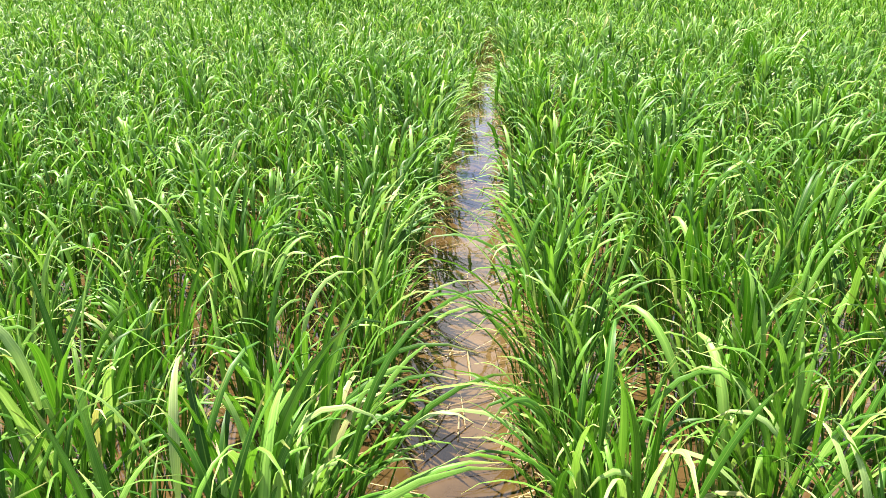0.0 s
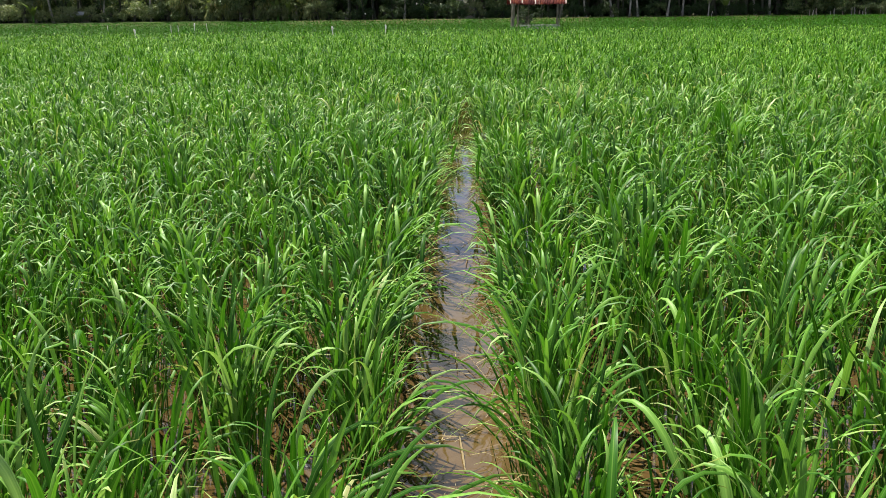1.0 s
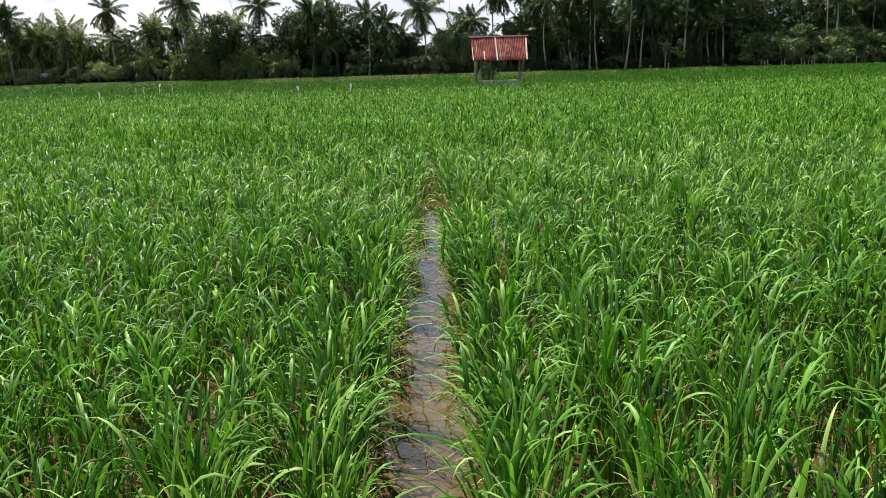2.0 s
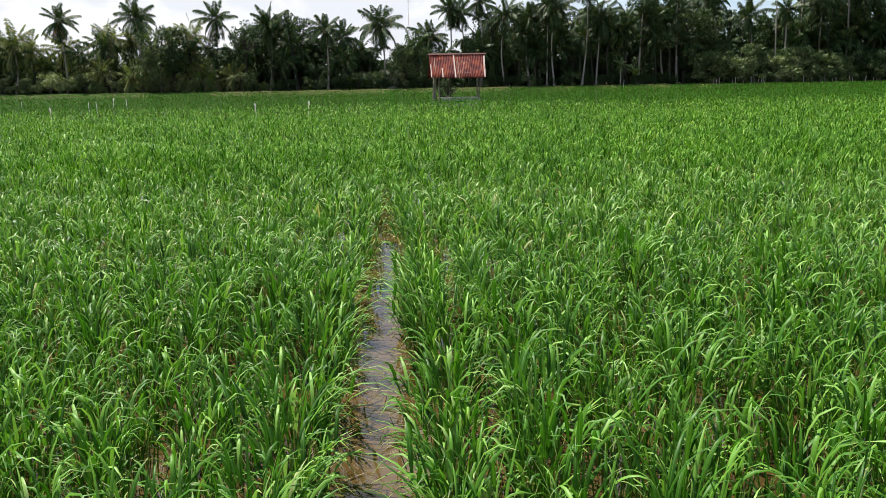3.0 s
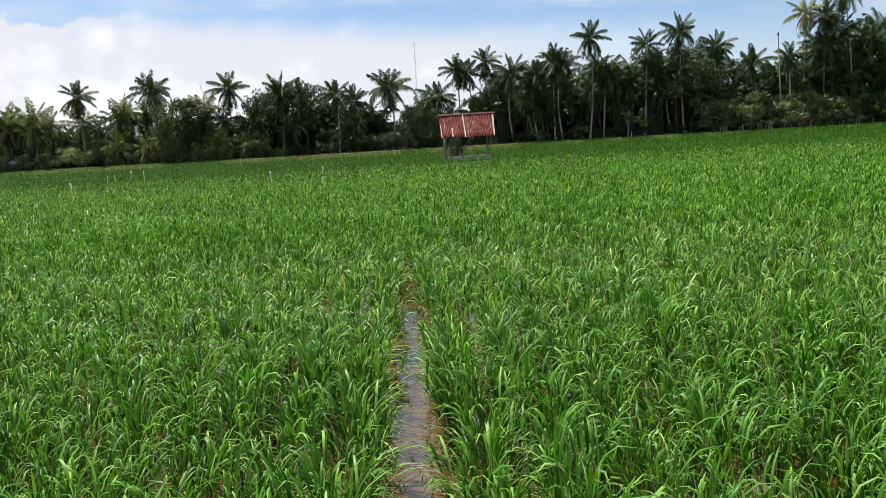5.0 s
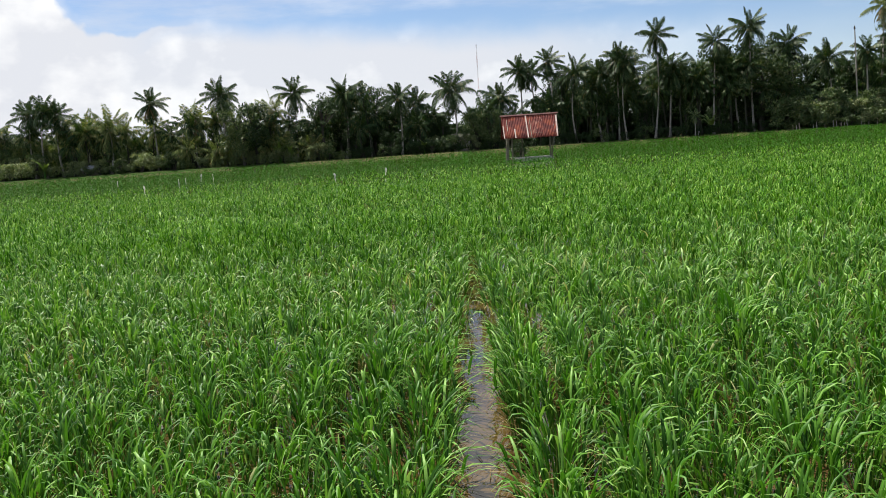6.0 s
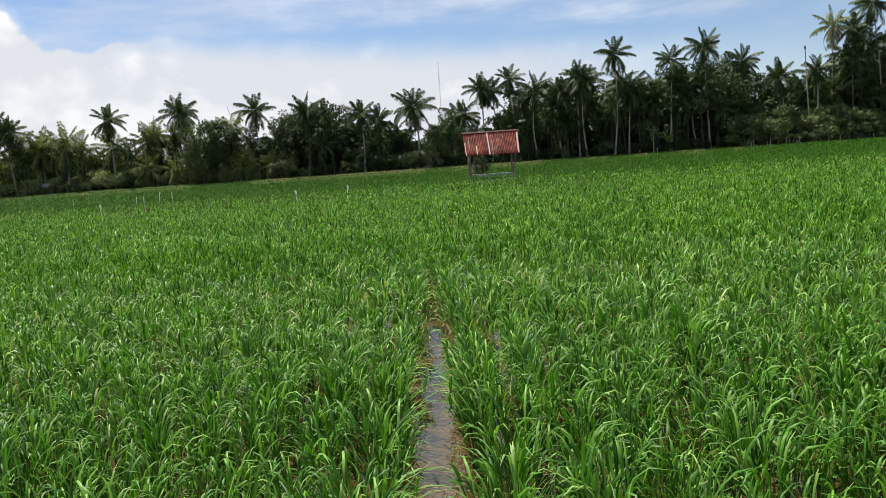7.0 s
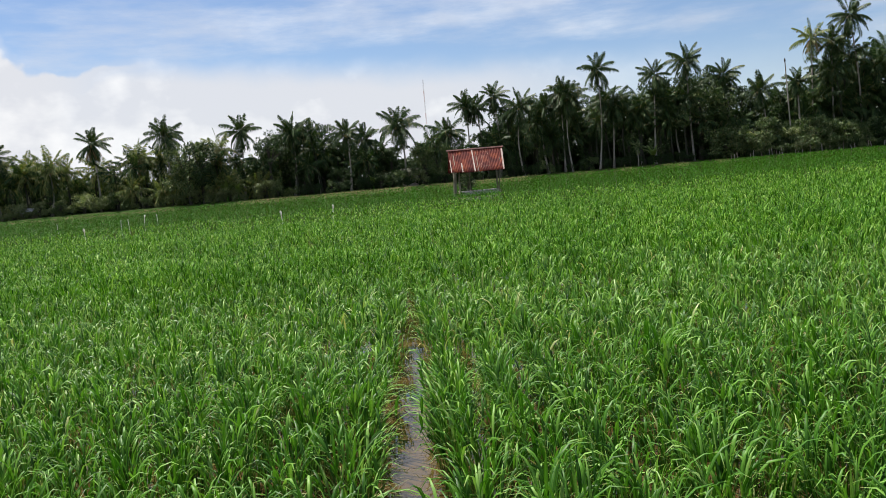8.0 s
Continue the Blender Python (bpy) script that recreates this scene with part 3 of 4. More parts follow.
def build_rice_field(hx, hy, aside):
    rng = np.random.default_rng(8)
    out, base = [], 0

    def finish(name, mat, label):
        nonlocal out, base
        v = np.concatenate([o[0] for o in out])
        q = np.concatenate([o[1] for o in out])
        uv = np.concatenate([o[2] for o in out])
        out, base = [], 0
        return tagged(new(name, mesh_np(name, v, q, mat, uv)), label, "rice field", kind="stuff")

    def put(v, q, uv):
        nonlocal base
        out.append((v, q + base, uv))
        base += len(v)

    def sown(y0, y1, dx, dy, left, right, jit):
        ys = np.arange(y0, y1, dy)
        gx, gy = [], []
        for y in ys:
            a, b = left(y), right(y)
            x = first_row(y) + dx * np.arange(int(max(b, -a) / dx) + 2)
            x = np.concatenate([-x[::-1], x])
            x = x[(x > a) & (x < b)]
            gx.append(x)
            gy.append(np.full(len(x), y))
        gx, gy = np.concatenate(gx), np.concatenate(gy)
        gx, gy = gx + rng.normal(0, jit, len(gx)), gy + rng.normal(0, jit * 1.3, len(gy))
        ok = np.abs(gx) > first_row(gy) - 0.06
        return gx[ok], gy[ok]

    def plants(gx, gy, tillers, per, seg, wide):
        roots = np.stack([gx, gy, 0 * gx], -1)
        put(*plant_blades(rng, tillers, per, seg, 2, wide, roots, tall(gx, gy) * rng.uniform(0.86, 1.12, len(gx))))

    left = lambda y: -(0.60 * (y + 2.1) + 1.2)
    right = lambda y: 0.75 * (y + 2.1) + 1.2
    plants(hx, hy, 24, 3, 4, 0.0138)
    gx, gy = sown(4.6, 9.0, ROW, HILL, left, right, 0.045)
    close = rng.random(len(gx)) < np.clip((7.6 - gy) / 3.0, 0, 1)
    plants(gx[close], gy[close], 22, 2, 3, 0.0150)
    plants(*aside, 15, 2, 3, 0.0145)
    finish("rice_rows", M_RICE, "rows of green rice plants standing in shallow brown water")
    plants(gx[~close], gy[~close], 22, 2, 3, 0.0150)
    gx, gy = sown(9.0, 12.0, ROW, HILL, left, right, 0.055)
    plants(gx, gy, 32, 1, 2, 0.0185)
    gx, gy = sown(12.0, 24.0, ROW, 0.22, left, right, 0.07)
    plants(gx, gy, 16, 1, 2, 0.0230)
    gx, gy = sown(24.0, 58.0, 0.36, 0.32, left, right, 0.11)
    deep = rng.random(len(gx)) < np.clip((gy - 25.0) / 15.0, 0, 1) ** 1.2
    plants(gx[~deep], gy[~deep], 6, 1, 2, 0.042)

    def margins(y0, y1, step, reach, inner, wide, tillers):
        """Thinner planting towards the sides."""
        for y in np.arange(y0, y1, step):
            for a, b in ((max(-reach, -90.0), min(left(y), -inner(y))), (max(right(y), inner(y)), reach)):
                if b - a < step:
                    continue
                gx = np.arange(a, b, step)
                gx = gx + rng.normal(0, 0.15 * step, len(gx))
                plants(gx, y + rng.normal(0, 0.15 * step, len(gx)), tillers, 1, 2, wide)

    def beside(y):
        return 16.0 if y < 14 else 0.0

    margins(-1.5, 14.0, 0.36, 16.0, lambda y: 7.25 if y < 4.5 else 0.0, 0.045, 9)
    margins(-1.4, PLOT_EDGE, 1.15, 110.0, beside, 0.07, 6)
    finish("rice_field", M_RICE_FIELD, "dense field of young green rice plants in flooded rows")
    plants(gx[deep], gy[deep], 6, 1, 1, 0.085)
    gx, gy = sown(58.0, FAR_EDGE - 0.4, 0.70, 0.62, left, right, 0.2)
    plants(gx, gy, 6, 1, 1, 0.17)
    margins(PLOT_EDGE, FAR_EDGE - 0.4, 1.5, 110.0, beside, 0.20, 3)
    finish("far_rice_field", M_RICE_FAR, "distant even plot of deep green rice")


build_rice_field(*build_near_rice())


# A few dead leaves; most strips imitate dark reflections of arching leaves.
def leaf_and_reflection_strips():
    rng = np.random.default_rng(3)
    n = 280
    y = -1.2 + 9.0 * rng.random(n) ** 1.4
    x = rng.normal(0, 0.13, n).clip(-0.3, 0.3)
    root = np.stack([x, y, np.full(n, 0.004)], -1)
    v, q, uv = blades(rng, root, rng.uniform(0, 2 * np.pi, n), np.full(n, 1.5), rng.normal(0.05, 0.06, n), rng.uniform(0.06, 0.26, n),
                      rng.uniform(0.002, 0.006, n), 5, 2, np.zeros(n))
    v[:, 2] = np.clip(v[:, 2], 0.003, 0.03)
    return tagged(new("leaf_and_reflection_strips", mesh_np("leaf_and_reflection_strips", v, q, M_DRY_REFLECT)), "few thin dead rice leaves and many strips imitating leaf reflections on the brown water",
                  "leaf litter", kind="stuff")


leaf_and_reflection_strips()


# ---------------------------------------------------------------- field hut
def build_hut(cx, cy):
    hut = new("field_hut")
    hut.matrix_basis = pose(cx, cy, -0.42, 0, 0, 2) @ Matrix.Scale(K, 4)
    tagged(hut, "small open field hut with a rusted corrugated roof on wooden posts", "hut")
    half, ridge, eave, run = 1.28, 2.46, 1.40, 0.95

    def sheet(x0, x1, front, mat, label, lift=0.0, drop=0.0):
        waves = max(3, int((x1 - x0) / 0.076))
        xs = np.linspace(x0, x1, waves * 6 + 1)
        ts = np.linspace(0, 1, 5)
        sgn = -1 if front else 1
        verts = []
        for layer in (0.0, -0.004):
            for t in ts:
                for x in xs:
                    wave = 0.021 * math.sin((x - x0) / 0.076 * 2 * math.pi)
                    sag = -0.02 * math.sin(math.pi * t) + 0.008 * math.sin(3 * x + 5 * t)
                    verts.append((x - 0.10 * t * max(0.0, x / half) ** 3, sgn * (run + drop * 0.8) * t, ridge - (ridge - eave + drop) * t + wave + sag + lift + layer))
        nx, ny = len(xs), len(ts)
        idx = np.arange(len(verts)).reshape(2, ny, nx)
        quads = [np.stack([g[:-1, :-1], g[:-1, 1:], g[1:, 1:], g[1:, :-1]], -1).reshape(-1, 4) for g in idx]
        rim = np.stack([idx[0, -1, :-1], idx[0, -1, 1:], idx[1, -1, 1:], idx[1, -1, :-1]], -1)
        ob = child("roof_sheet", mesh_np("roof_sheet", verts, np.concatenate(quads + [rim]), mat, smooth=True), hut, label)
        return ob

    sheet(-half, -0.72, True, M_RUST, "rust-red corrugated sheet", 0.0, -0.02)
    sheet(-0.76, -0.10, True, M_RUST, "rust-red corrugated sheet", 0.014, 0.02)
    sheet(-0.14, 0.62, True, M_RUST_PALE, "rust-orange corrugated sheet", 0.0, 0.0)
    sheet(0.58, half, True, M_RUST, "rust-red corrugated sheet", 0.014, 0.03)
    for a, b in ((-half, -0.6), (-0.65, 0.05), (0.0, 0.66), (0.62, half)):
        sheet(a, b, False, M_RUST, "rust-red corrugated sheet")

    def strip(x, w, t0, t1, lift=0.03):
        bm = bmesh.new()
        p = [Vector((x - 0.10 * t * max(0.0, x / half) ** 3, -run * t, ridge - (ridge - eave) * t + lift)) for t in (t0, t1)]
        n = Vector((0, -(ridge - eave), run)).normalized() * -0.006
        c = [p[0] - Vector((w / 2, 0, 0)), p[0] + Vector((w / 2, 0, 0)), p[1] + Vector((w / 2, 0, 0)), p[1] - Vector((w / 2, 0, 0))]
        top = [bm.verts.new(v) for v in c]
        low = [bm.verts.new(v + n) for v in c]
        bm.faces.new(top[::-1])
        bm.faces.new(low)
        for j in range(4):
            bm.faces.new((top[j], top[(j + 1) % 4], low[(j + 1) % 4], low[j]))
        part("lap_strip", bm, M_ZINC, hut, "pale bare zinc strip")

    strip(-0.17, 0.055, 0.02, 1.02)
    strip(-0.74, 0.055, 0.62, 1.0)
    strip(half - 0.04, 0.07, 0.12, 1.02)
    strip(-half + 0.03, 0.04, 0.45, 1.0)
    # ridge cap and rafters
    bm = bmesh.new()
    for sgn in (-1, 1):
        a = [bm.verts.new(v) for v in ((-half - 0.06, 0, ridge + 0.034), (half + 0.06, 0, ridge + 0.034), (half + 0.06, sgn * 0.07, ridge - 0.025), (-half - 0.06, sgn * 0.07, ridge - 0.025))]
        b = [bm.verts.new(v.co + Vector((0, 0, -0.012))) for v in a]
        bm.faces.new(a)
        bm.faces.new(b[::-1])
        for j in range(4):
            bm.faces.new((a[j], a[(j + 1) % 4], b[(j + 1) % 4], b[j]))
    part("ridge_cap", bm, M_RIDGE, hut, "dark rusty ridge cap")
    for x in (-1.05, 0.0, 1.05):
        for sgn in (-1, 1):
            part("rafter", beam(bmesh.new(), (x, 0, ridge - 0.06), (x, sgn * 0.92, eave - 0.03), 0.03, 6), M_WOOD, hut)
    for y, z in ((-0.72, 1.58), (0.72, 1.58), (0.0, 2.36)):
        part("purlin", beam(bmesh.new(), (-1.2, y, z), (1.2, y, z), 0.035, 6, rings=4, wob=0.01), M_WOOD, hut)
    posts = [((-1.08, -0.72, 1.60), (-1.18, -0.82, 0.15), 0.085), ((-0.88, -0.55, 1.72), (-0.92, -0.60, 0.15), 0.040), ((1.0, -0.72, 1.58), (0.86, -0.72, 0.15), 0.028),
             ((-1.02, 0.72, 1.58), (-1.05, 0.74, 0.15), 0.05), ((1.02, 0.72, 1.58), (1.00, 0.72, 0.15), 0.032), ((0.93, -0.30, 1.7), (0.90, -0.35, 0.15), 0.022),
             ((-0.30, 0.72, 1.58), (-0.28, 0.74, 0.15), 0.035)]
    for i, (a, b, r) in enumerate(posts):
        part("post", beam(bmesh.new(), b, a, r, 8, 0.85, 0.015, 5, i), M_POST, hut)
    # low sleeping platform
    for y in (-0.62, 0.0, 0.62):
        part("joist", beam(bmesh.new(), (-0.95, y, 0.44), (1.0, y, 0.44), 0.038, 6), M_WOOD, hut)
    rng = random.Random(2)
    for j in range(8):
        y = -0.68 + j * 0.19
        bm = box(bmesh.new(), -0.82 + rng.uniform(-0.06, 0.06), 0.90 + rng.uniform(-0.1, 0.05), y, y + 0.16, 0.480, 0.510 + rng.uniform(0, 0.008), 0.004)
        part("plank", bm, M_PLANK, hut)
    part("edge_board", box(bmesh.new(), -0.88, 0.96, -0.735, -0.705, 0.345, 0.500, 0.006), M_PLANK, hut, "pale weathered edge board of the platform")
    return hut


build_hut(4.27, 49.3)


# ---------------------------------------------------------------- stakes in the field
def build_stake(x, y, top, lean, rag, seed):
    stake = new("field_stake")
    stake.matrix_basis = pose(x, y, 0, 0, lean, seed * 40)
    tagged(stake, "thin white stake with a plastic rag standing in the rice" if rag else "thin bleached stake standing in the rice", "stake", "white stakes in the field")
    part("pole", beam(bmesh.new(), (0, 0, -0.15), (0, 0, top), 0.018, 6, 0.8, 0.006, 4, seed), M_STAKE, stake)
    if rag:
        rng = random.Random(seed)
        bm = bmesh.new()
        rings = []
        for i in range(6):
            s = i / 5
            r = 0.018 + 0.022 * math.sin(math.pi * min(1, s * 1.15)) * rng.uniform(0.8, 1.2)
            rings.append([bm.verts.new((math.cos(a) * r * rng.uniform(0.7, 1.2) + 0.03 * s, math.sin(a) * r, top + 0.03 - 0.17 * s)) for a in (2 * math.pi * j / 8 for j in range(8))])
        for lo, hi in zip(rings, rings[1:]):
            for j in range(8):
                bm.faces.new((lo[j], lo[(j + 1) % 8], hi[(j + 1) % 8], hi[j]))
        bm.faces.new(rings[0])
        part("rag", bm, M_RAG, stake, "white plastic rag", True)
    return stake


for i, (x, y, top, lean, rag) in enumerate((
        (-5.2, 29.06, 0.65, -6, True), (-3.5, 31.8, 0.65, 4, True), (-12.7, 28.5, 0.64, -8, True), (-14.9, 38.1, 0.66, -8, False),
        (-14.85, 39.1, 0.66, 5, False), (-16.3, 45.5, 0.70, -10, True), (-15.4, 45.3, 0.70, 3, False), (-21.7, 46.1, 0.64, 4, False), (33.5, 111.5, 0.95, 2, True))):
    build_stake(x, y, top - (0.05 if x < 0 else 0.0), lean, rag, i)


# ---------------------------------------------------------------- palms
def frond_strip(rng, phi, lift, length, droop, leaflets, wide, hang):
    """One palm frond: a curved midrib with narrow leaflets that droop on both sides."""
    seg = 7
    s = np.linspace(0, 1, seg + 1)
    ang = lift - droop * s ** 1.6
    mid = (ang[1:] + ang[:-1]) / 2
    hor = np.r_[0, np.cumsum(np.cos(mid))] * length / seg
    ver = np.r_[0, np.cumsum(np.sin(mid))] * length / seg
    ahead, side = np.array([math.cos(phi), math.sin(phi), 0]), np.array([-math.sin(phi), math.cos(phi), 0])
    up = np.array([0, 0, 1.0])
    sway = rng.normal(0, 0.10) * length * s ** 2
    line = hor[:, None] * ahead + ver[:, None] * up + sway[:, None] * side
    verts, quads = [], []
    for i in range(seg + 1):
        r = 0.050 * (1 - 0.8 * s[i])
        verts += [line[i] - side * r, line[i] + side * r, line[i] - up * r * 1.4]
    for i in range(seg):
        a, b = 3 * i, 3 * i + 3
        quads += [(a, a + 1, b + 1, b), (a + 1, a + 2, b + 2, b + 1), (a + 2, a, b, b + 2)]
    base = len(verts)
    n = 2 * leaflets
    t = np.repeat(0.13 + 0.86 * np.arange(leaflets) / (leaflets - 1), 2)
    sgn = np.tile([-1.0, 1.0], leaflets)
    p = np.stack([np.interp(t, s, line[:, c]) for c in range(3)], -1)
    a = np.interp(t, s, ang)
    along = np.cos(a)[:, None] * ahead + np.sin(a)[:, None] * up
    size = length * 0.25 * np.sin(np.pi * (0.16 + 0.72 * t)) ** 0.8 * rng.uniform(0.75, 1.15, n)
    fall = hang * rng.uniform(0.45, 1.25, n) * (0.35 + 0.65 * np.abs(np.cos(a)))
    way = (sgn * rng.uniform(0.45, 0.85, n))[:, None] * side + 0.60 * along - fall[:, None] * up
    way /= np.linalg.norm(way, axis=1, keepdims=True)
    tip = p + way * size[:, None] - up * (0.25 * size)[:, None]
    half = p + way * (0.45 * size)[:, None]
    leaf = np.stack([p, half + along * wide * 0.6, tip, half - along * wide * 0.6], 1)
    verts = np.concatenate([np.array(verts), leaf.reshape(-1, 3)])
    quads = np.concatenate([np.array(quads), base + np.arange(4 * n).reshape(-1, 4)])
    return verts, quads


def frond_row(rng, fronds, length, leaflets, wide, hang, up_min, dry=False):
    """The fronds of one crown, from the upright young ones to the drooping old ones."""
    for i in range(fronds):
        u = i / max(1, fronds - 1)
        lift = rng.uniform(-1.2, -0.5) if dry else 1.50 - u ** 0.84 * (1.50 - up_min) + rng.normal(0, 0.13)
        droop = 0.5 if dry else 0.30 + 1.05 * u + rng.uniform(-0.1, 0.45)
        yield frond_strip(rng, i * 2.4 + rng.normal(0, 0.30), lift, length * rng.uniform(0.80, 1.10) * (0.80 + 0.20 * min(1, 2 * u + 0.3)),
                          droop, leaflets, wide, hang * rng.uniform(0.6, 1.3))


def frond_meshes(seed, fronds, length, leaflets=48, wide=0.060, hang=0.8, up_min=-1.35):
    rng = np.random.default_rng(seed)
    return [mesh_np("frond", v, q, M_PALM) for v, q in frond_row(rng, fronds, length, leaflets, wide, hang, up_min)]


def palm_crown(seed, fronds, length, leaflets=24, wide=0.08, hang=0.8, up_min=-1.05, dry=False):
    rng = np.random.default_rng(seed)
    vs, qs, base = [], [], 0
    for v, q in frond_row(rng, fronds, length, leaflets, wide, hang, up_min, dry):
        vs.append(v)
        qs.append(q + base)
        base += len(v)
    return np.concatenate(vs), np.concatenate(qs)


CROWNS, LOW_CROWNS = [], []
for k, (n, length, hang) in enumerate(((29, 2.45, 0.9), (31, 2.6, 1.0), (27, 2.4, 0.8), (32, 2.65, 1.1), (29, 2.4, 0.9))):
    CROWNS.append(frond_meshes(20 + k, n, length, hang=hang))
    LOW_CROWNS.append(mesh_np("crown", *palm_crown(60 + k, 20, length, leaflets=18, wide=0.10, hang=hang), M_PALM))
OLIVE_LIT_CROWNS = [mesh_np("crown", *palm_crown(80 + k, 22, 2.7, leaflets=28, wide=0.075, hang=0.9), M_PALM_OLIVE_LIT) for k in range(3)]
BIG_CROWNS = [mesh_np("crown", *palm_crown(40 + k, 26, 3.6, 40, 0.085, 0.8, -0.6), M_PALM) for k in range(2)]
SKIRTS = [mesh_np("dry_fronds", *palm_crown(50 + k, 7, 1.9, 22, 0.09, 0.6, dry=True), M_PALM_DRY) for k in range(2)]


def tube(points, radii, sides=9):
    pts = [Vector(p) for p in points]
    verts, quads = [], []
    for i, (p, r) in enumerate(zip(pts, radii)):
        axis = (pts[min(i + 1, len(pts) - 1)] - pts[max(i - 1, 0)]).normalized()
        a = axis.orthogonal().normalized() if abs(axis.z) < 0.2 else Vector((1, 0, 0)) - axis * axis.x
        a.normalize()
        b = axis.cross(a)
        for j in range(sides):
            q = 2 * math.pi * j / sides
            verts.append(p + (a * math.cos(q) + b * math.sin(q)) * r)
    for i in range(len(pts) - 1):
        for j in range(sides):
            k, l = i * sides + j, i * sides + (j + 1) % sides
            quads.append((k, l, l + sides, k + sides))
    return [tuple(v) for v in verts], quads


def build_palm(x, y, height, lean=0.0, crown=0, size=1.0, skirt=False, nuts=True, base=0.30, big=False, turn=0.0, label="", r=0.10, olive_lit=False):
    rng = random.Random(int(x * 131 + y * 17 + height * 7))
    x, height = x * y / 85, height * y / 85      # the plan is drawn for the line y = 85
    palm = new("coconut_palm")
    palm.matrix_basis = Matrix.Translation((x * K, y * K, base)) @ Matrix.Scale(K, 4)
    rings = 16
    pts, rad = [], []
    bow = rng.uniform(-0.45, 0.45)
    tilt = rng.uniform(-0.4, 0.4)
    for i in range(rings + 1):
        s = i / rings
        pts.append((lean * s ** 1.4 + tilt * (s ** 1.4 - 1) + bow * math.sin(math.pi * s), 0.1 * math.sin(3 * s), -0.2 + (height + 0.2) * s))
        rad.append((r * (1.08 - 0.50 * s) + 0.10 * math.exp(-9 * s)) * (1.0 + 0.05 * (i % 2)))
    v, q = tube(pts, rad)
    child("trunk", mesh_np("trunk", v, q, M_PALM_TRUNK if nuts else M_TRUNK_DARK, smooth=True), palm, "slender grey ringed trunk" if nuts else "trunk with the grove's shade put into its dark colour")
    top = Vector(pts[-1])
    place = Matrix.LocRotScale(top, Euler((rng.uniform(-0.1, 0.1), 0.05 * lean, turn + rng.uniform(0, 6.28))), (size,) * 3)
    if nuts and not big and not olive_lit:
        for me in CROWNS[crown]:
            child("frond", me, palm, m=place)
    else:
        me = OLIVE_LIT_CROWNS[crown % 3] if olive_lit else (BIG_CROWNS[crown % 2] if big else LOW_CROWNS[crown])
        child("crown", me, palm, "drooping yellowish green fronds with sunlight painted into the colour" if olive_lit else "drooping green fronds", place)
    if skirt:
        child("dry_fronds", SKIRTS[crown % 2], palm, "brown dead hanging fronds", Matrix.LocRotScale(top - Vector((0, 0, 0.1)), Euler((0, 0, rng.uniform(0, 6))), (size,) * 3))
    if nuts:
        bm = bmesh.new()
        for j in range(7):
            a = rng.uniform(0, 6.28)
            bmesh.ops.create_icosphere(bm, subdivisions=1, radius=0.13, matrix=Matrix.Translation(top + Vector((math.cos(a) * 0.25, math.sin(a) * 0.25, -0.22 - 0.2 * rng.random()))))
        part("coconut_bunch", bm, M_NUT, palm, "bunch of brown-green coconuts", True)
    return tagged(palm, label or "coconut palm with a slender grey trunk and drooping fronds", "palm tree", "palms along the field edge")


# ---------------------------------------------------------------- broadleaf trees and shrubs
def crown_leaves(rng, blobs, count, size):
    """Many small leaf faces gathered in uneven clumps."""
    vs = []
    vol = np.array([b[3] ** 2 for b in blobs])
    pick = rng.choice(len(blobs), count, p=vol / vol.sum())
    b = np.array(blobs)[pick]
    d = rng.normal(size=(count, 3))
    d /= np.linalg.norm(d, axis=1, keepdims=True)
    rad = b[:, 3] * (0.45 + 0.62 * rng.random(count) ** 0.45)
    p = b[:, :3] + d * rad[:, None] * np.array([1, 1, 0.8])
    a = rng.normal(size=(count, 3)) + d * 0.6 + np.array([0, 0, -0.3])
    a /= np.linalg.norm(a, axis=1, keepdims=True)
    n = d + rng.normal(size=(count, 3)) * 0.7 + np.array([0, 0, 0.5])
    c = np.cross(a, n)
    c /= np.linalg.norm(c, axis=1, keepdims=True) + 1e-9
    s = (size * rng.uniform(0.6, 1.3, count))[:, None]
    tri = np.stack([p - a * s - c * s * 0.42, p + a * s, p - a * s * 0.6 + c * s * 0.62], 1)
    return tri.reshape(-1, 3), np.arange(3 * count).reshape(-1, 3)


def tree_variant(seed, height, spread, leaves, size, low=0.25, trunk=0.16, blobs=16):
    rng = np.random.default_rng(seed)
    bl = []
    for i in range(blobs):
        u = rng.random()
        z = height * (low + (0.92 - low) * u)
        w = spread * (1 - 0.55 * abs(u - 0.35)) * rng.random() ** 0.5
        a = rng.uniform(0, 6.28)
        bl.append((math.cos(a) * w, math.sin(a) * w, z, spread * rng.uniform(0.15, 0.36)))
    v, q = crown_leaves(rng, bl, leaves, size)
    tv, tq, base = [], [], 0
    limbs = [([(0, 0, -0.3), (0.05, 0.03, height * 0.3), (0.0, 0.1, height * 0.55), (0.1, 0, height * 0.8)], [trunk * 1.2, trunk, trunk * 0.7, trunk * 0.25])]
    for b in bl[:9]:
        z0 = height * (0.22 + 0.35 * rng.random())
        limbs.append(([(0.03, 0.03, z0), (b[0] * 0.45, b[1] * 0.45, z0 + (b[2] - z0) * 0.6), (b[0] * 0.9, b[1] * 0.9, b[2])], [trunk * 0.55, trunk * 0.35, trunk * 0.12]))
    for pts, rad in limbs:
        a, f = tube(pts, rad, 5)
        tv += a
        tq += [tuple(i + base for i in g) for g in f]
        base += len(a)
    return (v, q), (tv, tq)


def variants(mat, seeds, **kw):
    out = []
    for s in seeds:
        (v, q), (tv, tq) = tree_variant(s, **kw)
        out.append((mesh_np("crown", v, q, mat), mesh_np("trunk", tv, tq, M_BARK, smooth=True)))
    return out


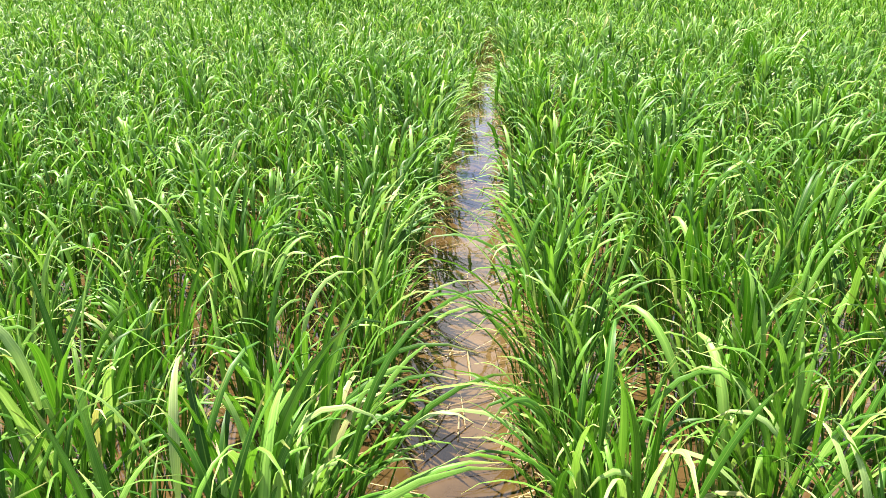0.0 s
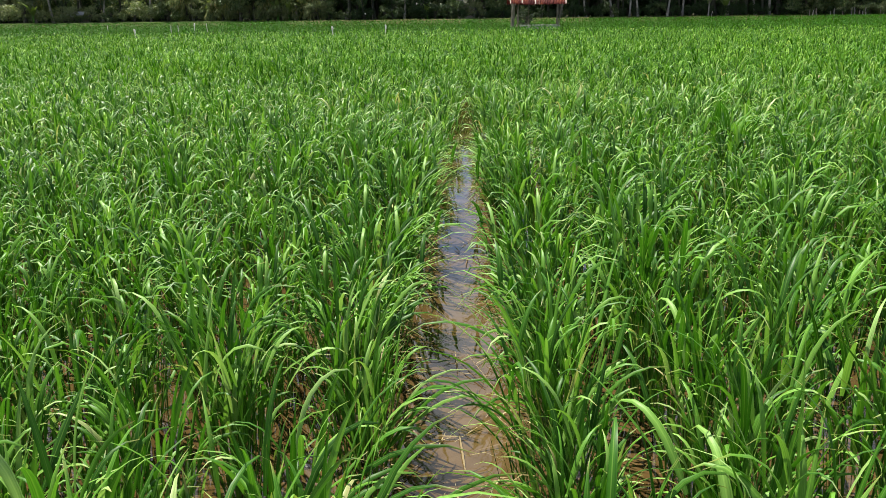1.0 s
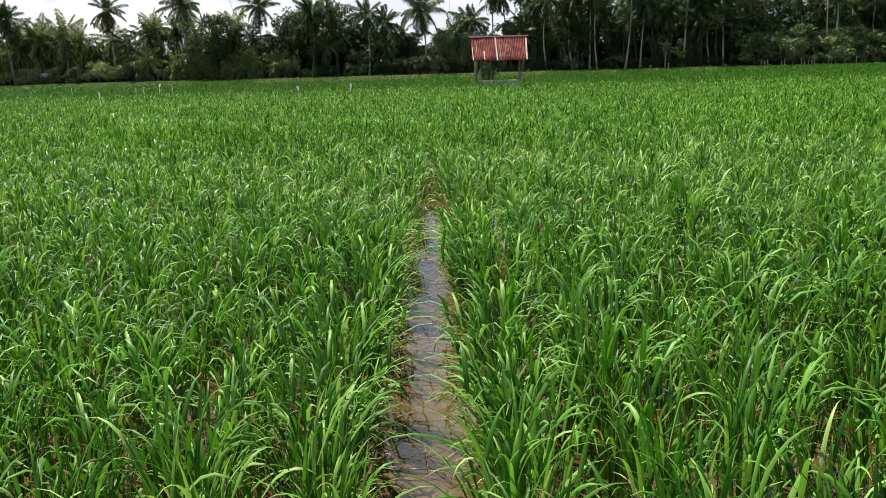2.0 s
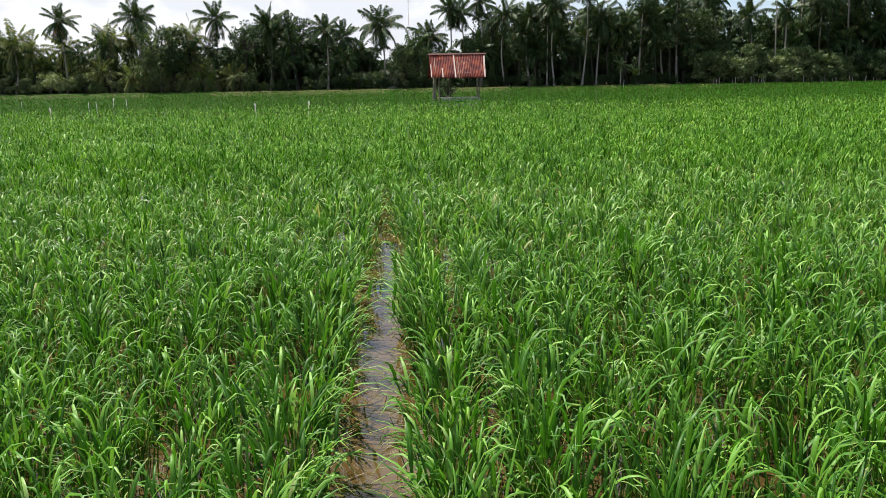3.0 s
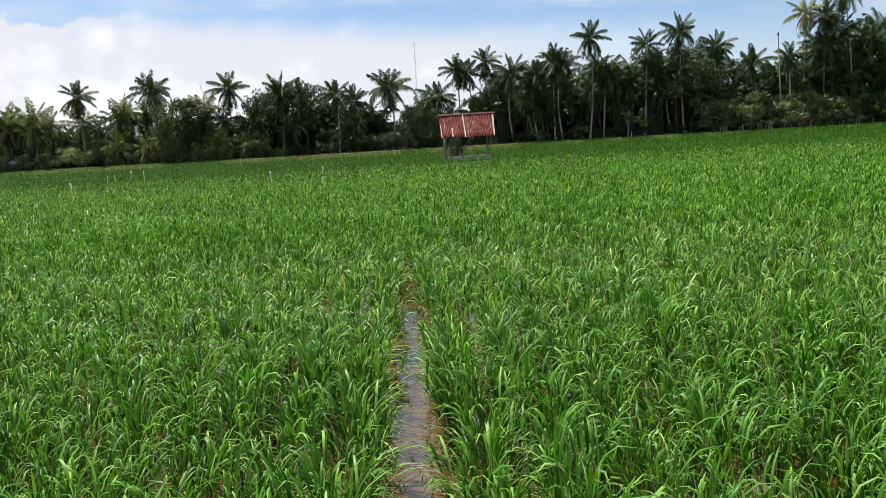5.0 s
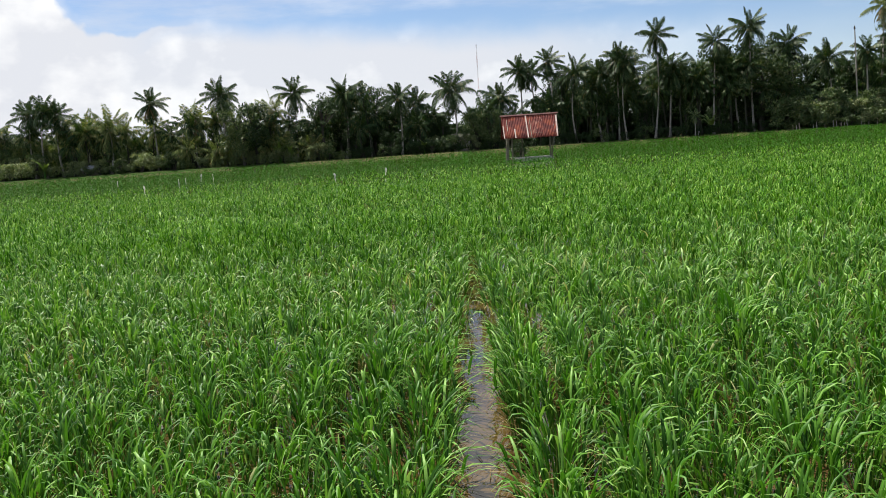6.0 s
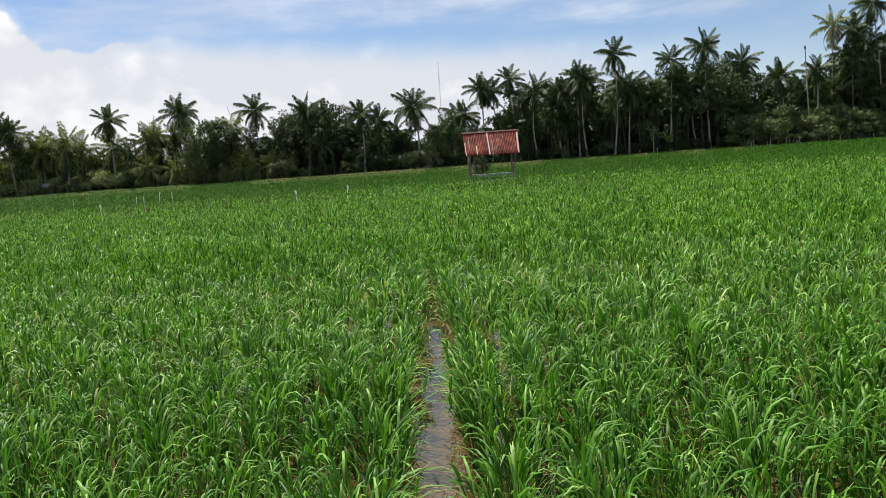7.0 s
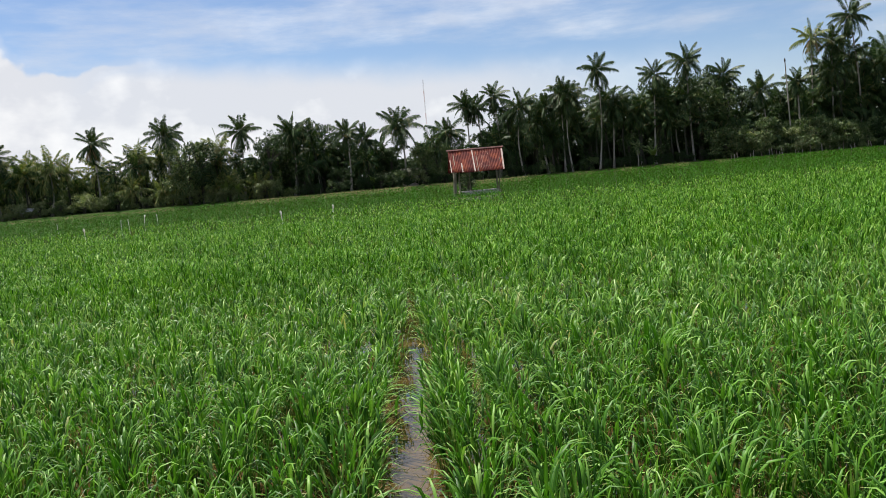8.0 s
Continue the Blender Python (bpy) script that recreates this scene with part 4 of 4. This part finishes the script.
TREES = {
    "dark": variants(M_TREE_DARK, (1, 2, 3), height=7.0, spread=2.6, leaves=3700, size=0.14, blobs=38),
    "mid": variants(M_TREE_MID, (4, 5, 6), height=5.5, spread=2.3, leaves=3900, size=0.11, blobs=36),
    "light": variants(M_TREE_SUNLIT, (7, 8), height=4.2, spread=2.0, leaves=3600, size=0.105, blobs=30),
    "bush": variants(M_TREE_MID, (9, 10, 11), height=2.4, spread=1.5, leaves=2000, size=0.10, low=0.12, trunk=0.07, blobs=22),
    "hedge": variants(M_TREE_SUNLIT, (12, 13), height=2.3, spread=1.5, leaves=2000, size=0.10, low=0.30, trunk=0.07, blobs=22),
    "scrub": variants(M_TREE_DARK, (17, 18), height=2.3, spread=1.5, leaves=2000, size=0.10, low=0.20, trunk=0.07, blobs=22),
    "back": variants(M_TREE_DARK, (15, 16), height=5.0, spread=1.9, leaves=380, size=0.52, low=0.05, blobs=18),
    "airy": variants(M_TREE_DARK, (14,), height=7.5, spread=2.4, leaves=2200, size=0.13, low=0.4, blobs=26),
}
LABELS = {
    "dark": ("dark green broadleaf tree with a dense uneven crown", "tree"),
    "mid": ("mid-green broadleaf tree at the field edge", "tree"),
    "light": ("pale green small tree with sunlight painted into its leaves", "tree"),
    "bush": ("green leafy shrub at the field edge", "shrub"),
    "hedge": ("light green shrub behind the fence posts, sunlight put into its leaf colour", "shrub"),
    "scrub": ("dark green scrub at the foot of the palms", "shrub"),
    "back": ("dark green tree in the shaded grove behind the edge", "tree"),
    "airy": ("thin feathery dark tree with open branches", "tree"),
}


def build_tree(kind, x, y, scale=1.0, tall_by=1.0, base=0.30):
    rng = random.Random(int(x * 97 + y * 13))
    me, tr = TREES[kind][rng.randrange(len(TREES[kind]))]
    t = new("shrub" if kind in ("bush", "hedge", "scrub") else "tree")
    t.matrix_basis = Matrix.LocRotScale((x * K, y * K, base), Euler((0, 0, rng.uniform(0, 6.28))), (K * scale, K * scale, K * scale * tall_by))
    child("trunk", tr, t)
    child("crown", me, t)
    return tagged(t, LABELS[kind][0], LABELS[kind][1], "shrubs along the field edge" if kind in ("bush", "hedge", "scrub") else "trees along the field edge")


def banana_leaves(seed):
    rng = np.random.default_rng(seed)
    out = []
    for i in range(8):
        v, q, _ = blades(rng, np.array([[0, 0, 0.9]]), np.array([i * 2.4]), rng.uniform(0.15, 0.5, 1), rng.uniform(0.7, 1.9, 1),
                         rng.uniform(1.5, 2.1, 1), np.full(1, 0.45), 8, 3, rng.normal(0, 0.3, 1), point=0.15)
        out.append(mesh_np("leaf", v, q, M_BANANA, smooth=True))
    return out


BANANAS = [banana_leaves(k) for k in (1, 2)]


def build_banana(x, y, scale=1.0):
    b = new("banana_plant")
    b.matrix_basis = Matrix.LocRotScale((x * K, y * K, 0.3), Euler((0, 0, x * 3)), (scale * K,) * 3)
    v, q = tube([(0, 0, -0.2), (0.02, 0, 0.5), (0, 0.02, 1.0)], [0.12, 0.10, 0.07], 8)
    child("stem", mesh_np("stem", v, q, M_STEM, smooth=True), b)
    for me in BANANAS[int(abs(x)) % 2]:
        child("leaf", me, b)
    return tagged(b, "banana plant with broad arching yellow-green leaves", "banana plant", "banana plants at the field edge")


# the palms that stand out along the far edge, from one end to the other
for args in (
        dict(x=-47.9, height=7.0, crown=1), dict(x=-46.4, height=7.5, crown=0, size=0.95), dict(x=-45.0, height=6.9, crown=4), dict(x=-44.3, height=5.4, crown=1, olive_lit=True), dict(x=-39.2, height=5.0, crown=2, size=1.15, olive_lit=True), dict(x=-41.5, height=5.2, crown=0, olive_lit=True),
        dict(x=-34.3, height=7.5, crown=2, skirt=True), dict(x=-29.4, height=5.5, crown=0, skirt=True, olive_lit=True), dict(x=-26.5, height=7.8, crown=1),
        dict(x=-20.9, height=5.9, crown=4, olive_lit=True, skirt=True), dict(x=-18.3, height=7.5, crown=0), dict(x=-12.8, height=7.0, crown=1), dict(x=-10.2, height=4.6, crown=2),
        dict(x=-6.9, height=6.3, crown=3, size=0.9), dict(x=-5.0, height=5.5, crown=4), dict(x=-1.2, height=6.7, crown=3, size=1.15, r=0.11)):
    build_palm(y=87.6 + 1.2 * math.sin(args["x"]), **args)
for args in (
        dict(x=4.2, height=5.4, crown=3), dict(x=6.4, height=8.2, crown=1, size=0.85), dict(x=7.5, height=7.8, crown=0, size=0.85),
        dict(x=9.5, height=9.0, crown=2, size=0.9), dict(x=12.7, height=7.8, crown=1), dict(x=15.0, height=7.4, crown=3, size=0.85), dict(x=17.4, height=9.0, crown=4),
        dict(x=18.6, height=8.4, crown=3, lean=-0.4), dict(x=21.7, height=11.2, crown=0, size=0.95), dict(x=23.0, height=7.4, crown=3, lean=0.3),
        dict(x=27.5, height=9.9, crown=2), dict(x=31.1, height=11.1, crown=1), dict(x=29.8, height=6.8, crown=3)):
    near = 0.976 if 12 < args["x"] < 24 and args["x"] != 15.0 else 1.0
    args.update(x=args["x"] * near, height=args["height"] * near, r=0.10 if near == 1 else 0.078)
    build_palm(y=(87.6 + (1.2 if near == 1 else 0.4) * math.sin(args["x"] * 2)) * near, **args)
for args in (
        dict(x=35.2, height=9.2, crown=4), dict(x=39.2, height=7.2, crown=1), dict(x=43.4, height=7.9, crown=0, size=0.8), dict(x=45.2, height=12.4, crown=1, skirt=True, olive_lit=True),
        dict(x=47.5, height=12.0, crown=2), dict(x=50.4, height=14.6, crown=0, lean=-0.8, size=1.1), dict(x=51.0, height=5.2, crown=0, big=True), dict(x=55.0, height=5.8, crown=1, big=True),
        dict(x=58.0, height=7.4, crown=0, big=True), dict(x=61.2, height=14.0, crown=2, lean=0.5, r=0.17), dict(x=48.0, height=4.2, crown=1, big=True), dict(x=65.0, height=6.5, crown=1, big=True)):
    build_palm(y=86.6 + 1.2 * math.sin(args["x"] * 2), **args)
for k in range(13):
    build_palm(45.5 + 1.75 * k + 0.5 * math.sin(5 * k), 88.2 + 1.3 * math.sin(3 * k), 5.4 + 2.6 * (k % 3) + 0.8 * math.sin(2 * k), 0.4 * math.sin(k), k % 2, 0.92, nuts=False, big=True)

# height of the general mass of foliage along the edge, in the plan's units
MASS_X = (-45, -42.5, -36, -30, -26, -23.5, -21, -17.5, -15, -11, -7.5, -4.5, -2, 1, 2.3, 3.4, 5.0, 7.4, 9.0, 11, 14.5, 17, 20, 23, 26, 29, 32, 34.8, 36, 38.5, 41.5, 44, 46.5, 52, 58, 66)
MASS_H = (6.4, 5.6, 5.6, 5.2, 6.2, 6.8, 4.6, 6.0, 8.2, 8.0, 7.0, 6.0, 4.2, 4.2, 5.0, 5.8, 3.8, 3.8, 6.8, 7.8, 8.7, 9.3, 9.4, 9.0, 9.4, 10.0, 11.2, 10.4, 7.4, 8.4, 7.0, 8.0, 10.2, 13.0, 13.6, 11.0)


def mass(x):
    return float(np.interp(x, MASS_X, MASS_H))


# the house stands in a gap of the foliage
def in_gap(x, wide=1.5):
    return abs(x + 0.35) < wide


# lower palms among and behind them
rs = random.Random(33)
for k in range(84):
    x = -52 + k * 1.45 + rs.uniform(-0.8, 0.8)
    if in_gap(x, 1.2):
        continue
    # left of x = -15 every second crown has the painted-in sunlight
    build_palm(x, 87.2 + rs.uniform(-1.0, 3.0), mass(x) * rs.uniform(0.40, 0.90), rs.uniform(-0.5, 0.5), rs.randrange(5), rs.uniform(0.8, 1.05), nuts=False, olive_lit=x < -15 and k % 2 == 0)

# a front rank of half-grown palms before the grove, and low pale ones at its foot
for k in range(17):
    x = 4.6 + 1.75 * k + rs.uniform(-0.6, 0.6)
    if 5.0 < x < 8.4:
        continue
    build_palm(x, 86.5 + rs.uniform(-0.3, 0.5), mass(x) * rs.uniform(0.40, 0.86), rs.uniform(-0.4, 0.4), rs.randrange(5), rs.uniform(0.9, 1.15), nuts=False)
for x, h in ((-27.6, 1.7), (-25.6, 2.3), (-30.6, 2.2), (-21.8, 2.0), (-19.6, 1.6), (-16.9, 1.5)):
    build_palm(x, 85.4, h, 0.1, int(abs(x)) % 3, 0.85, nuts=False, olive_lit=True, label="low young palm with pale drooping fronds")

# trees and shrubs that fill the edge
x = -56.0
while x < 72:
    h = mass(x * 0.94) * rs.uniform(0.88, 1.08) / (6.9 if x < 46 else 8.6)
    if not in_gap(x, 1.0):
        # paler leaves left of x = -15 imitate sun on the trees
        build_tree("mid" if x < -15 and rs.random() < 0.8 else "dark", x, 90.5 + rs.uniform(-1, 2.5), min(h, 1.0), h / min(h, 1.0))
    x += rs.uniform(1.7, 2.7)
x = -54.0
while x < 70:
    # stretches whose sunlight is put into the leaf colour
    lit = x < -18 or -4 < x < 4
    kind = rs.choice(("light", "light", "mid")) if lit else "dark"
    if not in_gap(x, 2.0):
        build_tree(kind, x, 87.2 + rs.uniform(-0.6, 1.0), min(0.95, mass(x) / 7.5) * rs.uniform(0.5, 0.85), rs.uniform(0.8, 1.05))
    x += rs.uniform(2.2, 3.6) if lit else rs.uniform(3.4, 5.2)
x = -52.0
while x < 36:
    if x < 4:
        # palest shrubs left of x = -16, with sunlight in their colour
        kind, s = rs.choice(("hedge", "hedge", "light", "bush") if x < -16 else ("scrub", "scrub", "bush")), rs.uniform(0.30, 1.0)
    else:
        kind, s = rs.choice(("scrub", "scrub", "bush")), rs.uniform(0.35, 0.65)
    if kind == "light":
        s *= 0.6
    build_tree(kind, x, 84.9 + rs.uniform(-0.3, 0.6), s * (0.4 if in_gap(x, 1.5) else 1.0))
    x += rs.uniform(0.9, 1.7)
x = 35.0
while x < 70:
    build_tree(rs.choice(("bush", "bush", "scrub")), x + 0.4, 82.9 + rs.uniform(-0.15, 0.25), rs.uniform(0.45, 0.75), 0.9, 0.1)
    build_tree(rs.choice(("bush", "bush", "scrub", "bush", "hedge")), x, 83.9 + rs.uniform(-0.3, 0.5), rs.uniform(1.0, 1.40), 1.1, 0.1)
    build_tree(rs.choice(("scrub", "bush", "bush")), x + 0.8, 85.2 + rs.uniform(-0.6, 0.9), rs.uniform(1.25, 1.65), 1.0)
    x += rs.uniform(1.1, 1.7)
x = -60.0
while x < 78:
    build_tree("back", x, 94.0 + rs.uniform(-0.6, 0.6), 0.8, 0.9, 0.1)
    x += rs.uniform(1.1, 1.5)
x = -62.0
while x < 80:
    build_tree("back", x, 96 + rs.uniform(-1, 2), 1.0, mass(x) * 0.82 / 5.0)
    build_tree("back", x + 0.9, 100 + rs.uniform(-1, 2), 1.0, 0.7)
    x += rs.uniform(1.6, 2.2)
build_tree("scrub", 3.72 / K, 50.85 / K, 0.38, 1.0, 0.0)
build_tree("bush", 37.5, 83.2, 1.25, 1.3)
build_tree("bush", -1.6, 85.3, 0.8)
build_tree("scrub", -0.75, 85.2, 0.5)
build_tree("bush", -42.2, 84.7, 0.42)
build_tree("hedge", -43.2, 84.5, 0.38)
build_tree("hedge", 0.75, 85.5, 0.75)
build_tree("mid", 1.5, 86.8, 0.90)
build_tree("mid", 3.0, 86.4, 0.78)
build_tree("dark", -2.4, 88.4, 0.66)
build_tree("airy", -15.6, 86.0, 1.05)
build_tree("mid", -24.4, 84.9, 1.2, 1.1)
build_tree("dark", -23.0, 85.2, 1.0, 1.0)
build_tree("mid", 33.2, 87.5, 1.55, 1.05)
for bx, s in ((-20.4, 1.0), (-19.2, 0.8), (-4.4, 0.7), (26.8, 0.9), (36.0, 0.9), (37.4, 1.0), (-47.0, 0.9)):
    build_banana(bx, 84.9, s)


def build_papaya(x, y, h):
    p = new("papaya_tree")
    p.location = (x, y, 0.2)
    v, q = tube([(0, 0, -0.2), (0.04, 0, h * 0.4), (0, 0.03, h * 0.8), (0.03, 0, h)], [0.10, 0.08, 0.06, 0.05], 8)
    child("trunk", mesh_np("trunk", v, q, M_PALM_TRUNK, smooth=True), p)
    v, q = palm_crown(77, 13, 1.5, leaflets=14, wide=0.12, hang=0.8, up_min=-0.9)
    child("crown", mesh_np("crown", v, q, M_TREE_MID), p, "", Matrix.Translation((0.03, 0, h)))
    return tagged(p, "young slim papaya tree with drooping leaves", "tree")


build_papaya(34.6, 117.0, 3.1)


# ---------------------------------------------------------------- bare trunk, mast, fence, houses
def build_bare_trunk(x, y):
    t = new("bare_palm_trunk")
    t.matrix_basis = Matrix.Translation((x * K, y * K, 0.3)) @ Matrix.Scale(K, 4)
    v, q = tube([(0.35, 0, -0.3), (0.30, 0, 2.5), (0.14, 0, 6.0), (0.0, 0, 9.6), (-0.03, 0, 10.1)], [0.10, 0.08, 0.065, 0.055, 0.05], 9)
    child("trunk", mesh_np("trunk", v, q, M_PALM_TRUNK, smooth=True), t)
    bm = bmesh.new()
    bmesh.ops.create_icosphere(bm, subdivisions=2, radius=0.12, matrix=Matrix.Translation((-0.03, 0, 10.2)) @ Matrix.Diagonal((0.9, 0.9, 1.9, 1)))
    for w in bm.verts:
        w.co += Vector((noise.noise(w.co * 5), noise.noise(w.co * 5 + Vector((3, 1, 2))), 0)) * 0.07
    part("stump_top", bm, M_BARK, t, "dark rotten trunk top")
    return tagged(t, "bare dead palm trunk without fronds", "dead tree")


build_bare_trunk(42.0, 84.6)


def build_mast(x, y, h):
    mast = new("radio_mast")
    mast.location = (x, y, 0.3)
    tagged(mast, "slender red and white lattice radio mast far away", "radio mast")
    bands = 9
    for i in range(bands):
        z0, z1 = h * i / bands, h * (i + 1) / bands
        bm = bmesh.new()
        corners = [(0.26 * math.cos(a), 0.26 * math.sin(a)) for a in (0.3, 2.39, 4.49)]
        for cx, cy in corners:
            beam(bm, (cx, cy, z0), (cx, cy, z1), 0.032, 5)
        for j in range(4):
            za, zb = z0 + (z1 - z0) * j / 4, z0 + (z1 - z0) * (j + 1) / 4
            for k in range(3):
                a, b = corners[k], corners[(k + 1) % 3]
                beam(bm, (*a, za), (*b, zb), 0.022, 4)
        part("lattice_section", bm, M_MAST_RED if i % 2 else M_MAST_WHITE, mast, "red lattice section" if i % 2 else "white lattice section")
    return mast


build_mast(9.5, 420, 52.8)


def build_fence():
    fence = new("fence")
    fence.matrix_basis = Matrix.Scale(K, 4)
    tagged(fence, "rough pale stick fence along the shrubs", "fence")
    rng = random.Random(9)
    x = 34.5
    i = 0
    while x < 68:
        y = 82.25 + 0.10 * math.sin(x)
        h = rng.uniform(0.50, 0.95)
        part("post", beam(bmesh.new(), (x, y, -0.15), (x + rng.uniform(-0.15, 0.15), y, h), rng.uniform(0.028, 0.055), 6, 0.8, 0.03, 3, i), M_PLANK if rng.random() < 0.6 else M_WOOD, fence)
        x += rng.choice((0.35, 0.5, 0.9, 1.4))
        i += 1
    return fence


build_fence()


def build_house(x, y, w, d, h, wall_mat, roof_mat, label):
    house = new("house")
    house.matrix_basis = Matrix.Translation((x * K, y * K, 0.3)) @ Matrix.Scale(K, 4)
    tagged(house, label, "house")
    t = 0.15
    bm = bmesh.new()
    box(bm, -w / 2, -w * 0.12, -d / 2, -d / 2 + t, -0.2, h)
    box(bm, w * 0.12, w / 2, -d / 2, -d / 2 + t, -0.2, h)
    box(bm, -w * 0.12, w * 0.12, -d / 2, -d / 2 + t, h * 0.8, h)
    box(bm, -w * 0.12, w * 0.12, -d / 2, -d / 2 + t, -0.2, h * 0.4)
    box(bm, -w / 2, w / 2, d / 2 - t, d / 2, -0.2, h)
    box(bm, -w / 2, -w / 2 + t, -d / 2 + t, d / 2 - t, -0.2, h)
    box(bm, w / 2 - t, w / 2, -d / 2 + t, d / 2 - t, -0.2, h)
    part("wall", bm, wall_mat, house)
    win = part("window", box(bmesh.new(), -w * 0.119, w * 0.119, -d / 2 + 0.06, -d / 2 + 0.09, h * 0.401, h * 0.799), M_GLASS_DARK, house)
    part("frame", box(bmesh.new(), -0.03, 0.03, -d / 2 + 0.03, -d / 2 + 0.055, h * 0.401, h * 0.799), M_PLANK, win)
    bm = bmesh.new()
    for sgn in (-1, 1):
        a = [bm.verts.new(v) for v in ((-w / 2 - 0.1 * w, 0, h + d * 0.27), (w / 2 + 0.1 * w, 0, h + d * 0.27), (w / 2 + 0.1 * w, sgn * d * 0.62, h - 0.1), (-w / 2 - 0.1 * w, sgn * d * 0.62, h - 0.1))]
        b = [bm.verts.new(v.co + Vector((0, 0, 0.05))) for v in a]
        bm.faces.new(a)
        bm.faces.new(b[::-1])
        for j in range(4):
            bm.faces.new((a[j], a[(j + 1) % 4], b[(j + 1) % 4], b[j]))
    part("roof", bm, roof_mat, house)
    return house


build_house(-0.30, 87.2, 1.8, 2.0, 1.40, M_WALL_PINK, M_TRUNK_DARK, "small pale plastered house half hidden behind trees")
build_house(-42.6, 86, 1.5, 1.6, 0.75, M_WOOD, M_ROOF_GREY, "small shed with a pale metal roof behind shrubs")
